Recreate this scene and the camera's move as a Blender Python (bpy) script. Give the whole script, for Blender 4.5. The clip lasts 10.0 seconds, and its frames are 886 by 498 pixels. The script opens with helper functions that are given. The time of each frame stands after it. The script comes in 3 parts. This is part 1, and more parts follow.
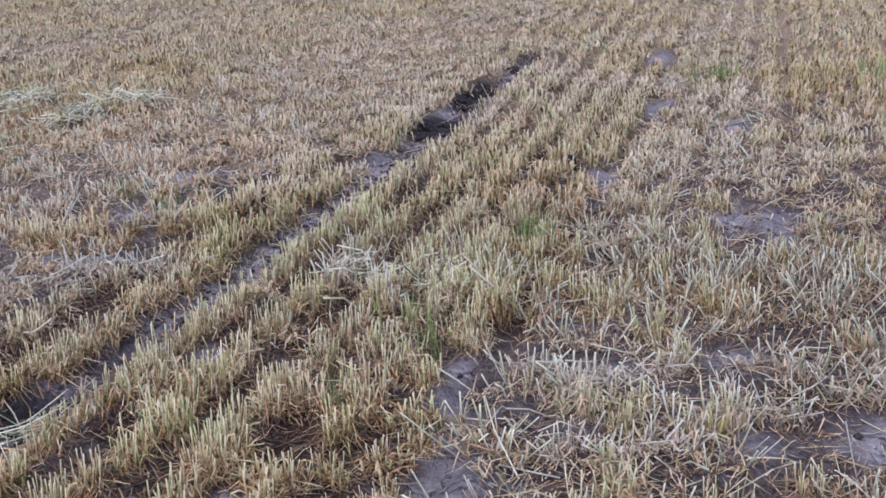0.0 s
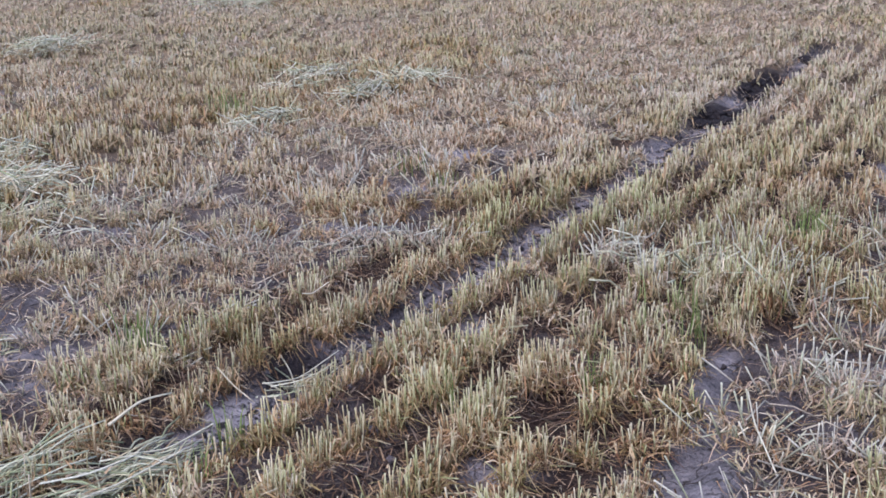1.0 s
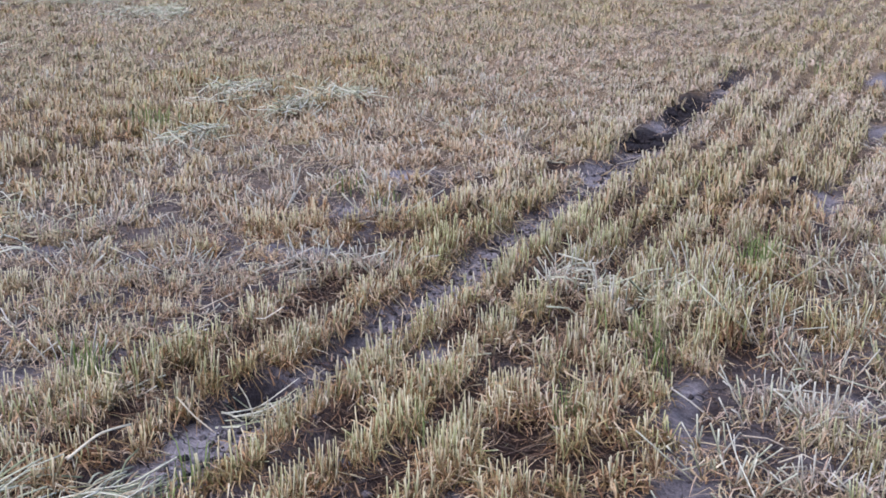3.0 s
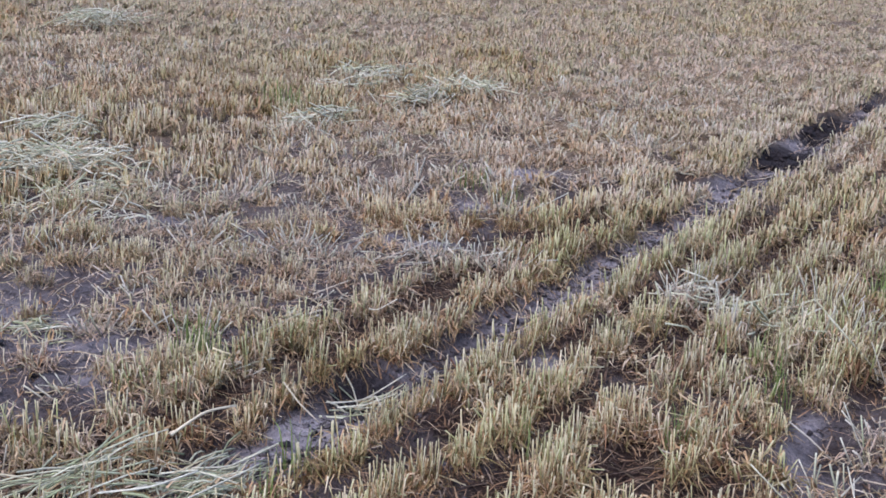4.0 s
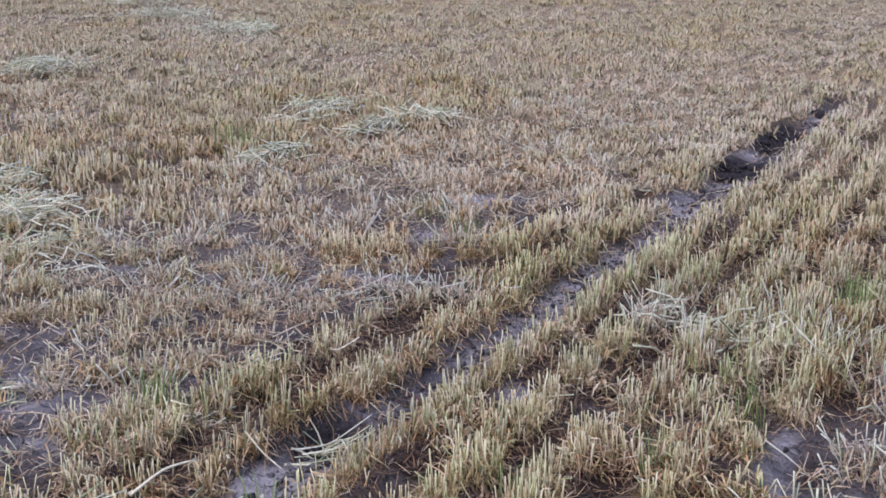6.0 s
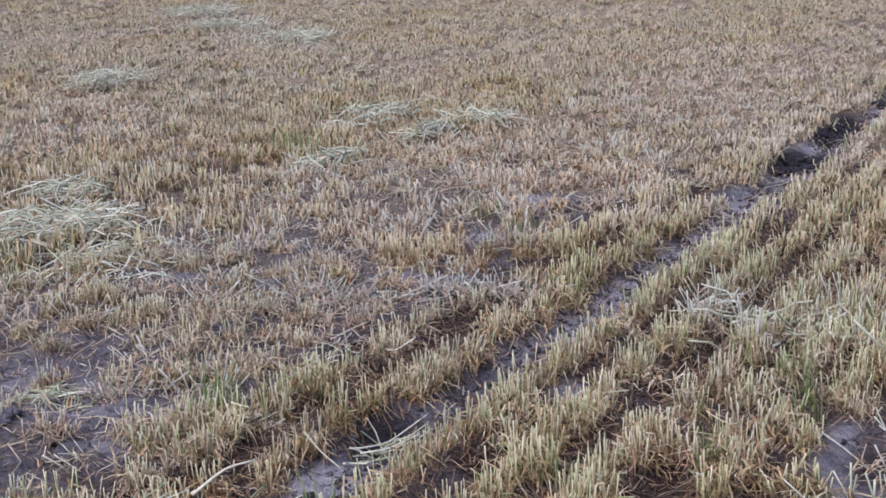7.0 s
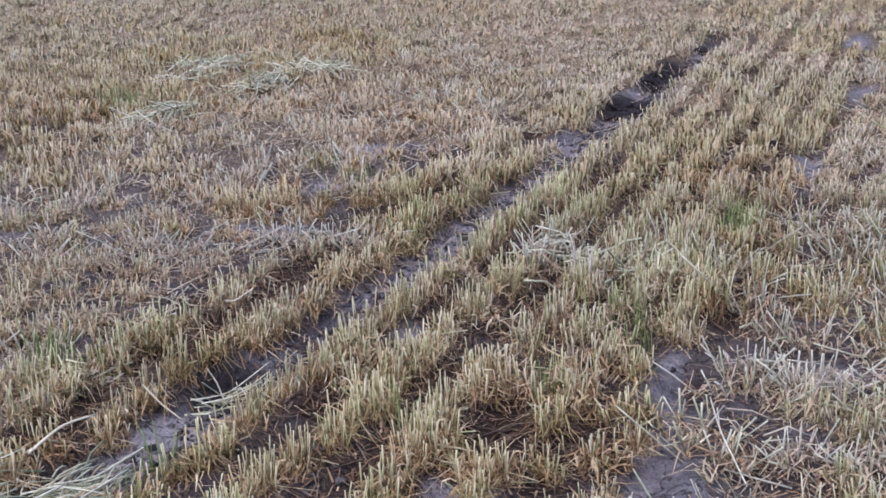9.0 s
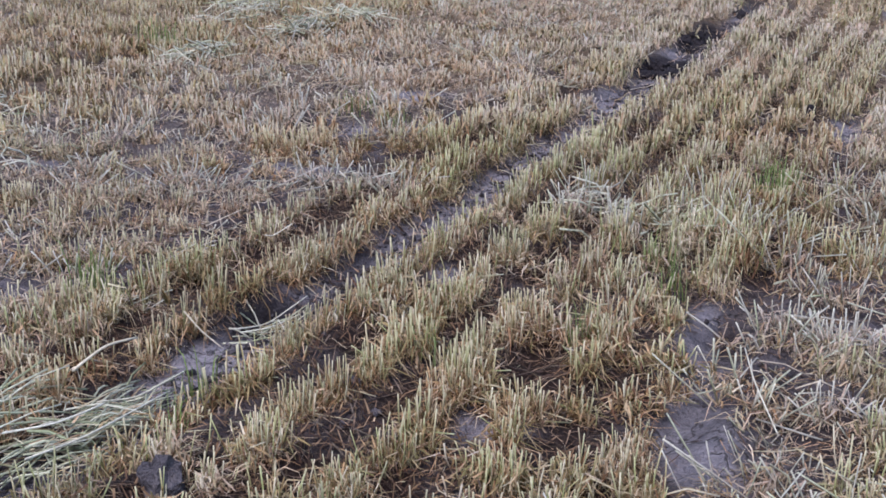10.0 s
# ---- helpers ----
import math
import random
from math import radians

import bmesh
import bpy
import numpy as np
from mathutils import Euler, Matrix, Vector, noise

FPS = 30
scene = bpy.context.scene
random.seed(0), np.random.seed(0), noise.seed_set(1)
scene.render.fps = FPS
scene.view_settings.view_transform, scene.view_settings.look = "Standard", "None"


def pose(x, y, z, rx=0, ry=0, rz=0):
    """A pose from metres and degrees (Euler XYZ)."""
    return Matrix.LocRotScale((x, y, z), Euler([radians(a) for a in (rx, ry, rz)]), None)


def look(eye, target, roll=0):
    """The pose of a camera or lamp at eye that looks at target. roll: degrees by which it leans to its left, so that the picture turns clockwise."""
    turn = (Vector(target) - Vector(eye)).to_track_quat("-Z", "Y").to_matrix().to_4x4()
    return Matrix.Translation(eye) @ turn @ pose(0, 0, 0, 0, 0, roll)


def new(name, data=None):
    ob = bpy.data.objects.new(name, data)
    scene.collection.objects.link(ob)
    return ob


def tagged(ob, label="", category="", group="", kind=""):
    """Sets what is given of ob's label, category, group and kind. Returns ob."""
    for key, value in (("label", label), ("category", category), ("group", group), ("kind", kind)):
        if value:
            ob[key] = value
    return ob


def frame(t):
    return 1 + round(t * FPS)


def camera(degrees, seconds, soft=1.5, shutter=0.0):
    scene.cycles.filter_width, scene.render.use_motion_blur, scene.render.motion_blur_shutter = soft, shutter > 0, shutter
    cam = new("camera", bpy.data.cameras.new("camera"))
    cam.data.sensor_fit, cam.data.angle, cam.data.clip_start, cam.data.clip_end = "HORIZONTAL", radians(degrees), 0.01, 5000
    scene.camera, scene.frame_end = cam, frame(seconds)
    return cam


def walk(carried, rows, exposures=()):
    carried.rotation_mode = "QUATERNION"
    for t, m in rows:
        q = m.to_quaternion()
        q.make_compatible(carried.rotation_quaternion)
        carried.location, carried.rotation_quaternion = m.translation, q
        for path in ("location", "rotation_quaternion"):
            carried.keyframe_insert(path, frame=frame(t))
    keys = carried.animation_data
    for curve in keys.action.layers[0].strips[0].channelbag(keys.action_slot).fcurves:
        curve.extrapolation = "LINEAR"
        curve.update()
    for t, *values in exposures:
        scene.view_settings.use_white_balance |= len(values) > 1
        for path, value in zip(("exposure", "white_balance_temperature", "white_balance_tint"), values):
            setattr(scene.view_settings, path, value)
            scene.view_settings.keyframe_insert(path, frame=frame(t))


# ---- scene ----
cam = camera(39.1, 10.0, soft=1.7)
PATH = [
    (0, (-0.255, 0.114, 1.5), (-0.755, 1.975, 0.964), -1.1),
    (0.5, (-0.249, 0.105, 1.494), (-0.939, 1.91, 0.979), -0.9),
    (1, (-0.227, 0.107, 1.485), (-1.133, 1.803, 0.936), -1.3),
    (1.5, (-0.215, 0.112, 1.486), (-1.166, 1.781, 0.928), -1.2),
    (2, (-0.251, 0.143, 1.484), (-1.026, 1.898, 0.921), 0.3),
    (2.2, (-0.288, 0.142, 1.49), (-1.036, 1.921, 0.964), -0.3),
    (3.3, (-0.518, 0.09, 1.491), (-1.311, 1.849, 0.964), 1.8),
    (3.5, (-0.533, 0.115, 1.491), (-1.378, 1.849, 0.964), 3.3),
    (4, (-0.523, 0.168, 1.495), (-1.446, 1.857, 0.953), 4.2),
    (4.5, (-0.5, 0.206, 1.502), (-1.443, 1.879, 0.944), 2.2),
    (5, (-0.492, 0.237, 1.505), (-1.309, 1.972, 0.937), 0.8),
    (5.5, (-0.531, 0.252, 1.51), (-1.314, 2.015, 0.984), 2.0),
    (6, (-0.553, 0.256, 1.495), (-1.432, 1.982, 0.996), 1.3),
    (6.2, (-0.562, 0.263, 1.492), (-1.503, 1.958, 1.0), 1.0),
    (7.3, (-0.477, 0.229, 1.498), (-1.427, 1.917, 1.001), -1.4),
    (7.5, (-0.466, 0.232, 1.495), (-1.364, 1.948, 0.997), -1.8),
    (8, (-0.458, 0.226, 1.497), (-1.287, 1.975, 0.993), -2.0),
    (8.5, (-0.46, 0.224, 1.488), (-1.234, 1.997, 0.983), -0.2),
    (9, (-0.484, 0.216, 1.467), (-1.215, 1.99, 0.901), -0.6),
    (9.5, (-0.528, 0.19, 1.447), (-1.301, 1.924, 0.815), 0.2),
    (10, (-0.524, 0.15, 1.427), (-1.275, 1.893, 0.797), 1.7),
]
walk(cam, [(t, look(eye, target, roll)) for t, eye, target, roll in PATH], exposures=[(0, 0.88), (5, 0.87), (8.5, 0.88), (10, 0.78)])
# ---- sky, sun ----
world = bpy.data.worlds.new("overcast_sky")
scene.world = world
world.use_nodes = True
wn = world.node_tree.nodes
sky = wn.new("ShaderNodeTexSky")
sky.sky_type = "NISHITA"
sky.sun_disc = False
sky.sun_elevation = radians(58)
sky.sun_rotation = radians(200)
sky.air_density, sky.dust_density, sky.ozone_density = 1.0, 1.5, 1.0
wn["Background"].inputs["Strength"].default_value = 0.14
world.node_tree.links.new(sky.outputs["Color"], wn["Background"].inputs["Color"])
sun = new("sun", bpy.data.lights.new("sun", "SUN"))
sun.data.energy = 1.63
sun.data.angle = radians(50)
sun.data.color = (0.97, 0.935, 1.0)
sun.matrix_world = look((0, 0, 30), (6.4, 17.6, 0))

# ---- materials ----


def node_kit(name):
    mat = bpy.data.materials.new(name)
    mat.use_nodes = True
    tree = mat.node_tree
    return mat, tree, tree.nodes["Principled BSDF"]


def put_node(tree, kind, links=(), **values):
    n = tree.nodes.new(kind)
    for key, value in values.items():
        if key in n.inputs:
            n.inputs[key].default_value = value
        elif key == "attribute_name":
            n.attribute_name = value
        elif key == "operation":
            n.operation = value
        elif key == "feature":
            n.feature = value
    for socket, source in links:
        tree.links.new(source, n.inputs[socket])
    return n


def ramp(tree, source, stops):
    n = tree.nodes.new("ShaderNodeValToRGB")
    el = n.color_ramp.elements
    while len(el) < len(stops):
        el.new(0.5)
    for e, (p, c) in zip(el, stops):
        e.position, e.color = p, (*c, 1)
    tree.links.new(source, n.inputs["Fac"])
    return n.outputs["Color"]


def mix(tree, fac, a, b, blend="MIX"):
    n = tree.nodes.new("ShaderNodeMix")
    n.data_type, n.blend_type = "RGBA", blend
    for socket, v in ((0, fac), (6, a), (7, b)):
        if isinstance(v, (int, float)):
            n.inputs[socket].default_value = v
        elif isinstance(v, tuple):
            n.inputs[socket].default_value = (*v, 1)
        else:
            tree.links.new(v, n.inputs[socket])
    return n.outputs[2]


def calc(tree, op, a, b=0.0):
    n = tree.nodes.new("ShaderNodeMath")
    n.operation = op
    for socket, v in ((0, a), (1, b)):
        if isinstance(v, (int, float)):
            n.inputs[socket].default_value = v
        else:
            tree.links.new(v, n.inputs[socket])
    return n.outputs[0]


def attr(tree, name):
    return put_node(tree, "ShaderNodeAttribute", attribute_name=name).outputs["Fac"]


def plant_material(name, stops, green, base, weathered, cut=None, thin=0.25, rough=0.62):
    """Dry plant matter: each straw has its own tone; attributes say its tone and how green, weathered or hazed, or near
    the root it is.
    """
    mat, tree, bsdf = node_kit(name)
    info = tree.nodes.new("ShaderNodeObjectInfo")
    shift = calc(tree, "MULTIPLY", calc(tree, "SUBTRACT", info.outputs["Random"], 0.5), 0.5)
    col = ramp(tree, calc(tree, "ADD", attr(tree, "tone"), shift), stops)
    col = mix(tree, attr(tree, "weathered"), col, weathered)
    col = mix(tree, attr(tree, "green"), col, green)
    # brown sheath colour towards the root, which also darkens the foot like shade
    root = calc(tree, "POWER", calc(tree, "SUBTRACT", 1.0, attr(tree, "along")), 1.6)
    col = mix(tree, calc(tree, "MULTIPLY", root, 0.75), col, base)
    if cut:
        col = mix(tree, calc(tree, "MULTIPLY", calc(tree, "POWER", attr(tree, "along"), 6.0), 0.4), col, cut)
    coord = tree.nodes.new("ShaderNodeTexCoord")
    spots = put_node(tree, "ShaderNodeTexNoise", [("Vector", coord.outputs["Object"])], Scale=95.0, Detail=3.0)
    col = mix(tree, 0.55, col, ramp(tree, spots.outputs["Fac"], [(0.3, (0.45, 0.4, 0.36)), (0.65, (1, 1, 1))]), "MULTIPLY")
    tree.links.new(col, bsdf.inputs["Base Color"])
    bsdf.inputs["Roughness"].default_value = rough
    bsdf.inputs["Specular IOR Level"].default_value = 0.3
    if thin:
        tr = put_node(tree, "ShaderNodeBsdfTranslucent", [("Color", col)])
        mx = put_node(tree, "ShaderNodeMixShader", [(1, bsdf.outputs[0]), (2, tr.outputs[0])], Fac=thin)
        tree.links.new(mx.outputs[0], tree.nodes["Material Output"].inputs["Surface"])
    return mat


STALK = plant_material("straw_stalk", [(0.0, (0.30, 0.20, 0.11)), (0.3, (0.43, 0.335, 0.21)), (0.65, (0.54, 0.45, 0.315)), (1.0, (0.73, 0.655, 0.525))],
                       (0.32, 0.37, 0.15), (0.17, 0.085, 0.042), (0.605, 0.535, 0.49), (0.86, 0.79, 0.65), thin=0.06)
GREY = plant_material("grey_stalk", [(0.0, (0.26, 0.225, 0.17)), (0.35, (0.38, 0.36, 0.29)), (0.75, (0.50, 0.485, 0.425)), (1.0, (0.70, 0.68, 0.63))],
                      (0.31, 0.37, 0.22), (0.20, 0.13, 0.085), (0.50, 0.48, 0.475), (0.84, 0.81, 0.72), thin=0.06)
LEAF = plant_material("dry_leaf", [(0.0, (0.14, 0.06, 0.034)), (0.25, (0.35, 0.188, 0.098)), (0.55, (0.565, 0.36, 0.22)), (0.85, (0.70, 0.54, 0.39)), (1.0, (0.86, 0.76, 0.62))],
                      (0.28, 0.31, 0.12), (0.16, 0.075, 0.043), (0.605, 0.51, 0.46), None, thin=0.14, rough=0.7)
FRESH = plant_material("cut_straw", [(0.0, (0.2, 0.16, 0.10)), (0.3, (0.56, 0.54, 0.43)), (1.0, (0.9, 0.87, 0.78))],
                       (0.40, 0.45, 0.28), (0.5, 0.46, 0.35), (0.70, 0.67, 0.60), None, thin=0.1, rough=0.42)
# fallen-leaf browns, kept dark partly for the deep shade inside tufts
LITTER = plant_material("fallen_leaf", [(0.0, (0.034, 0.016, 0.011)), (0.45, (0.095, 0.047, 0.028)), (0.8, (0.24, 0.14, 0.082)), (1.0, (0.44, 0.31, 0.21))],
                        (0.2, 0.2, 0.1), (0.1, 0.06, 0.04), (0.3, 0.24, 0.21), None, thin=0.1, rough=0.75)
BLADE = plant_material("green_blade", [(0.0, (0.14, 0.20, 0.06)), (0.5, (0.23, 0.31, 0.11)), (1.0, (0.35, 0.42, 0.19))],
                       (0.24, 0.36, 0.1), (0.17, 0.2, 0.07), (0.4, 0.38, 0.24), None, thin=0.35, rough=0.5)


def mud_material(name):
    mat, tree, bsdf = node_kit(name)
    coord = tree.nodes.new("ShaderNodeTexCoord").outputs["Object"]
    big = put_node(tree, "ShaderNodeTexNoise", [("Vector", coord)], Scale=2.2, Detail=6.0, Roughness=0.6)
    fine = put_node(tree, "ShaderNodeTexNoise", [("Vector", coord)], Scale=30.0, Detail=8.0, Roughness=0.75)
    noise_off = put_node(tree, "ShaderNodeTexNoise", [("Vector", coord)], Scale=11.0, Detail=3.0)
    sc = put_node(tree, "ShaderNodeVectorMath", [(0, noise_off.outputs["Color"])], operation="SCALE")
    sc.inputs["Scale"].default_value = 0.16
    add = put_node(tree, "ShaderNodeVectorMath", [(0, coord), (1, sc.outputs[0])], operation="ADD")
    crack = put_node(tree, "ShaderNodeTexVoronoi", [("Vector", add.outputs[0])], Scale=6.0, feature="DISTANCE_TO_EDGE")
    gap = ramp(tree, crack.outputs["Distance"], [(0.0, (0, 0, 0)), (0.03, (1, 1, 1))])
    gate = ramp(tree, big.outputs["Fac"], [(0.44, (1, 1, 1)), (0.58, (0, 0, 0))])
    gap = mix(tree, gate, gap, (1.0, 1.0, 1.0))
    col = ramp(tree, big.outputs["Fac"], [(0.3, (0.115, 0.104, 0.122)), (0.5, (0.235, 0.215, 0.25)), (0.7, (0.39, 0.36, 0.405))])
    col = mix(tree, 0.6, col, ramp(tree, fine.outputs["Fac"], [(0.32, (0.3, 0.28, 0.29)), (0.68, (1.2, 1.17, 1.17))]), "MULTIPLY")
    # near-black floor between tufts: leaf litter plus shade put into the colour
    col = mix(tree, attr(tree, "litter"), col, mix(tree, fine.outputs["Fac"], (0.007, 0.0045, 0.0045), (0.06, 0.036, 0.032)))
    # tan straw tone, mixed in to lighten the ground between tufts
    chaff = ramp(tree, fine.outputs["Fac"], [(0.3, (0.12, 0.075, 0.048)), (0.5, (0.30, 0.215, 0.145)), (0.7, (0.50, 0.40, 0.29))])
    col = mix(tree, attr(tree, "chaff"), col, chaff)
    # damp mud, near-black so that the hollows read as deep and shaded
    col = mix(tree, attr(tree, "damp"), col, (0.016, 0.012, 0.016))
    col = mix(tree, calc(tree, "MULTIPLY", calc(tree, "SUBTRACT", 1.0, gap), 0.85), col, (0.04, 0.033, 0.033))
    tree.links.new(col, bsdf.inputs["Base Color"])
    bsdf.inputs["Roughness"].default_value = 0.9
    bsdf.inputs["Specular IOR Level"].default_value = 0.15
    b1 = put_node(tree, "ShaderNodeBump", [("Height", fine.outputs["Fac"])], Strength=0.9, Distance=0.018)
    lumps = put_node(tree, "ShaderNodeTexNoise", [("Vector", coord)], Scale=16.0, Detail=4.0, Roughness=0.6)
    b1 = put_node(tree, "ShaderNodeBump", [("Height", lumps.outputs["Fac"]), ("Normal", b1.outputs[0])], Strength=1.0, Distance=0.06)
    b2 = put_node(tree, "ShaderNodeBump", [("Height", gap), ("Normal", b1.outputs[0])], Strength=0.8, Distance=0.014)
    tree.links.new(b2.outputs[0], bsdf.inputs["Normal"])
    return mat


MUD = mud_material("cracked_mud")

# ---- the lie of the land ----
rng = np.random.default_rng(7)
LATTICE = np.random.default_rng(11).random((256, 256))


def value_noise(x, y, size, seed=0):
    """Smooth noise between 0 and 1 with features of about that size in metres."""
    u, v = np.asarray(x) / size + seed * 17.3, np.asarray(y) / size + seed * 9.1
    i, j = np.floor(u).astype(int), np.floor(v).astype(int)
    a, b = u - i, v - j
    a, b = a * a * (3 - 2 * a), b * b * (3 - 2 * b)
    g = lambda p, q: LATTICE[p % 256, q % 256]
    return (g(i, j) * (1 - a) + g(i + 1, j) * a) * (1 - b) + (g(i, j + 1) * (1 - a) + g(i + 1, j + 1) * a) * b


def bell(x, y, cx, cy, rx, ry):
    return np.exp(-(((x - cx) / rx) ** 2 + ((y - cy) / ry) ** 2))


def bend(x, y):
    """How far the rows swing aside at y; the swing dies out towards the right."""
    far = np.maximum(y - 8.0, 0)
    return -0.04 * far * np.clip((0.3 - x) / 2.6, 0, 1)


RUT = -2.39
PITCH = 0.235

# bare mud: x, y, half width, half length
BARE = [(-3.55, 3.0, 0.26, 0.17), (-2.42, 2.9, 0.11, 0.17), (-3.14, 4.85, 0.09, 0.12), (-3.36, 5.6, 0.1, 0.15), (-3.5, 6.5, 0.15, 0.2),
        (-1.12, 3.35, 0.06, 0.25), (-1.22, 3.78, 0.05, 0.2), (-1.07, 3.06, 0.12, 0.15), (-0.27, 3.5, 0.09, 0.09), (-0.34, 4.15, 0.12, 0.08),
        (-0.2, 6.0, 0.09, 0.3), (0.03, 6.2, 0.06, 0.2), (-1.16, 6.85, 0.1, 0.35), (-1.06, 9.4, 0.12, 0.4), (-1.23, 12.4, 0.12, 0.6), (-2.46, 7.2, 0.15, 0.5), (-2.5, 9.1, 0.12, 0.5), (-2.4, 12.0, 0.2, 0.75)]
BARE += [(-8.1, 7.3, 0.12, 0.12), (-7.7, 7.75, 0.1, 0.1), (-7.5, 8.6, 0.12, 0.16), (-4.2, 4.37, 0.14, 0.07), (-3.33, 4.75, 0.1, 0.1),
         (-1.55, 2.85, 0.09, 0.09), (-2.09, 3.82, 0.05, 0.07), (-0.41, 6.1, 0.08, 0.3), (-0.46, 8.55, 0.08, 0.4), (-0.72, 3.95, 0.1, 0.07),
         (0.1, 3.6, 0.12, 0.16), (-3.1, 2.75, 0.16, 0.07), (-5.3, 4.0, 0.2, 0.1), (-3.45, 3.28, 0.1, 0.12)]
# hollows in the rut: x, y, half width, half length, depth
HOLLOWS = [(-2.53, 8.4, 0.1, 0.3, 0.13), (-2.5, 9.95, 0.105, 0.48, 0.13), (-2.43, 12.3, 0.1, 0.6, 0.06), (-2.45, 3.27, 0.06, 0.12, 0.07), (-1.1, 3.1, 0.09, 0.08, 0.035),
           (-1.19, 3.5, 0.065, 0.016, 0.035), (-3.45, 3.28, 0.05, 0.06, 0.04)]


def bare_strip(x, y):
    """The crooked strip of open mud beside the standing rows."""
    off = x + 1.03 + (y - 3.0) * 0.24 + 0.06 * (value_noise(x, y, 0.2, 25) - 0.5)
    return np.exp(-((off / (0.062 + 0.03 * np.clip((3.3 - y) / 0.3, 0, 1))) ** 4)) * np.clip((y - 2.75) / 0.1, 0, 1) * np.clip((3.95 - y) / 0.15, 0, 1)


def bare(x, y):
    out = np.zeros_like(np.asarray(x, float))
    for cx, cy, rx, ry in BARE:
        out = np.maximum(out, bell(x - bend(x, y), y, cx, cy, rx * 1.05, ry * 1.05))
    strip = bare_strip(x, y)
    out = np.maximum(out, strip)
    for cx, cy, rx, ry, d in HOLLOWS[:2]:
        out = np.maximum(out, np.clip(2 * bell(x - bend(x, y), y, cx, cy, rx * 1.1, ry * 1.1), 0, 1))
    rut = np.exp(-(((x - RUT - bend(x, y)) / 0.12) ** 2)) * np.clip((value_noise(x, y, 0.5, 3) - 0.1) * 3, 0.6, 1) * np.clip((13.5 - y) / 2, 0.25, 1)
    return np.clip(np.maximum(out, rut), 0, 1)


def height(x, y):
    x, y = np.asarray(x, float), np.asarray(y, float)
    s = x - bend(x, y)
    z = 0.022 * (value_noise(x, y, 0.9) - 0.5) + 0.026 * (value_noise(x, y, 0.23, 1) - 0.5) + 0.022 * (value_noise(x, y, 0.085, 2) - 0.5)
    z += 0.012 * np.cos(2 * np.pi * (s - RUT) / PITCH) * np.clip(1.2 - np.abs(s + 2) / 3, 0, 1)
    z += 0.02 * bare(x, y) * (value_noise(x, y, 0.06, 26) - 0.5)
    z -= 0.045 * np.exp(-(((s - RUT) / 0.1) ** 2)) * (0.5 + value_noise(x, y, 0.35, 4))
    z -= 0.03 * np.exp(-(((s + 1.15) / 0.09) ** 2)) * np.clip((4.6 - y) / 0.8, 0.25, 1)
    for cx, cy, rx, ry, d in HOLLOWS:
        z -= d * np.clip(1.6 * bell(s, y, cx, cy, rx, ry), 0, 1) * (0.55 + 0.9 * value_noise(x, y, 0.1, 5))
        z += 0.12 * d * bell(s, y, cx + 1.6 * rx, cy, rx * 0.7, ry)
    return z


# ---- mesh from arrays ----


def mesh_from(name, verts, tris, mats, values=None, index=None):
    me = bpy.data.meshes.new(name)
    n, f = len(verts), len(tris)
    me.vertices.add(n)
    me.vertices.foreach_set("co", np.ascontiguousarray(verts, np.float32).ravel())
    me.loops.add(f * tris.shape[1])
    me.loops.foreach_set("vertex_index", np.ascontiguousarray(tris, np.int32).ravel())
    me.polygons.add(f)
    me.polygons.foreach_set("loop_start", np.arange(f, dtype=np.int32) * tris.shape[1])
    for m in mats:
        me.materials.append(m)
    if index is not None:
        me.polygons.foreach_set("material_index", np.ascontiguousarray(index, np.int32))
    for key, v in (values or {}).items():
        me.attributes.new(key, "FLOAT", "POINT").data.foreach_set("value", np.ascontiguousarray(v, np.float32))
    me.update(calc_edges=True)
    me.validate()
    return me


TONES = np.random.default_rng(5)


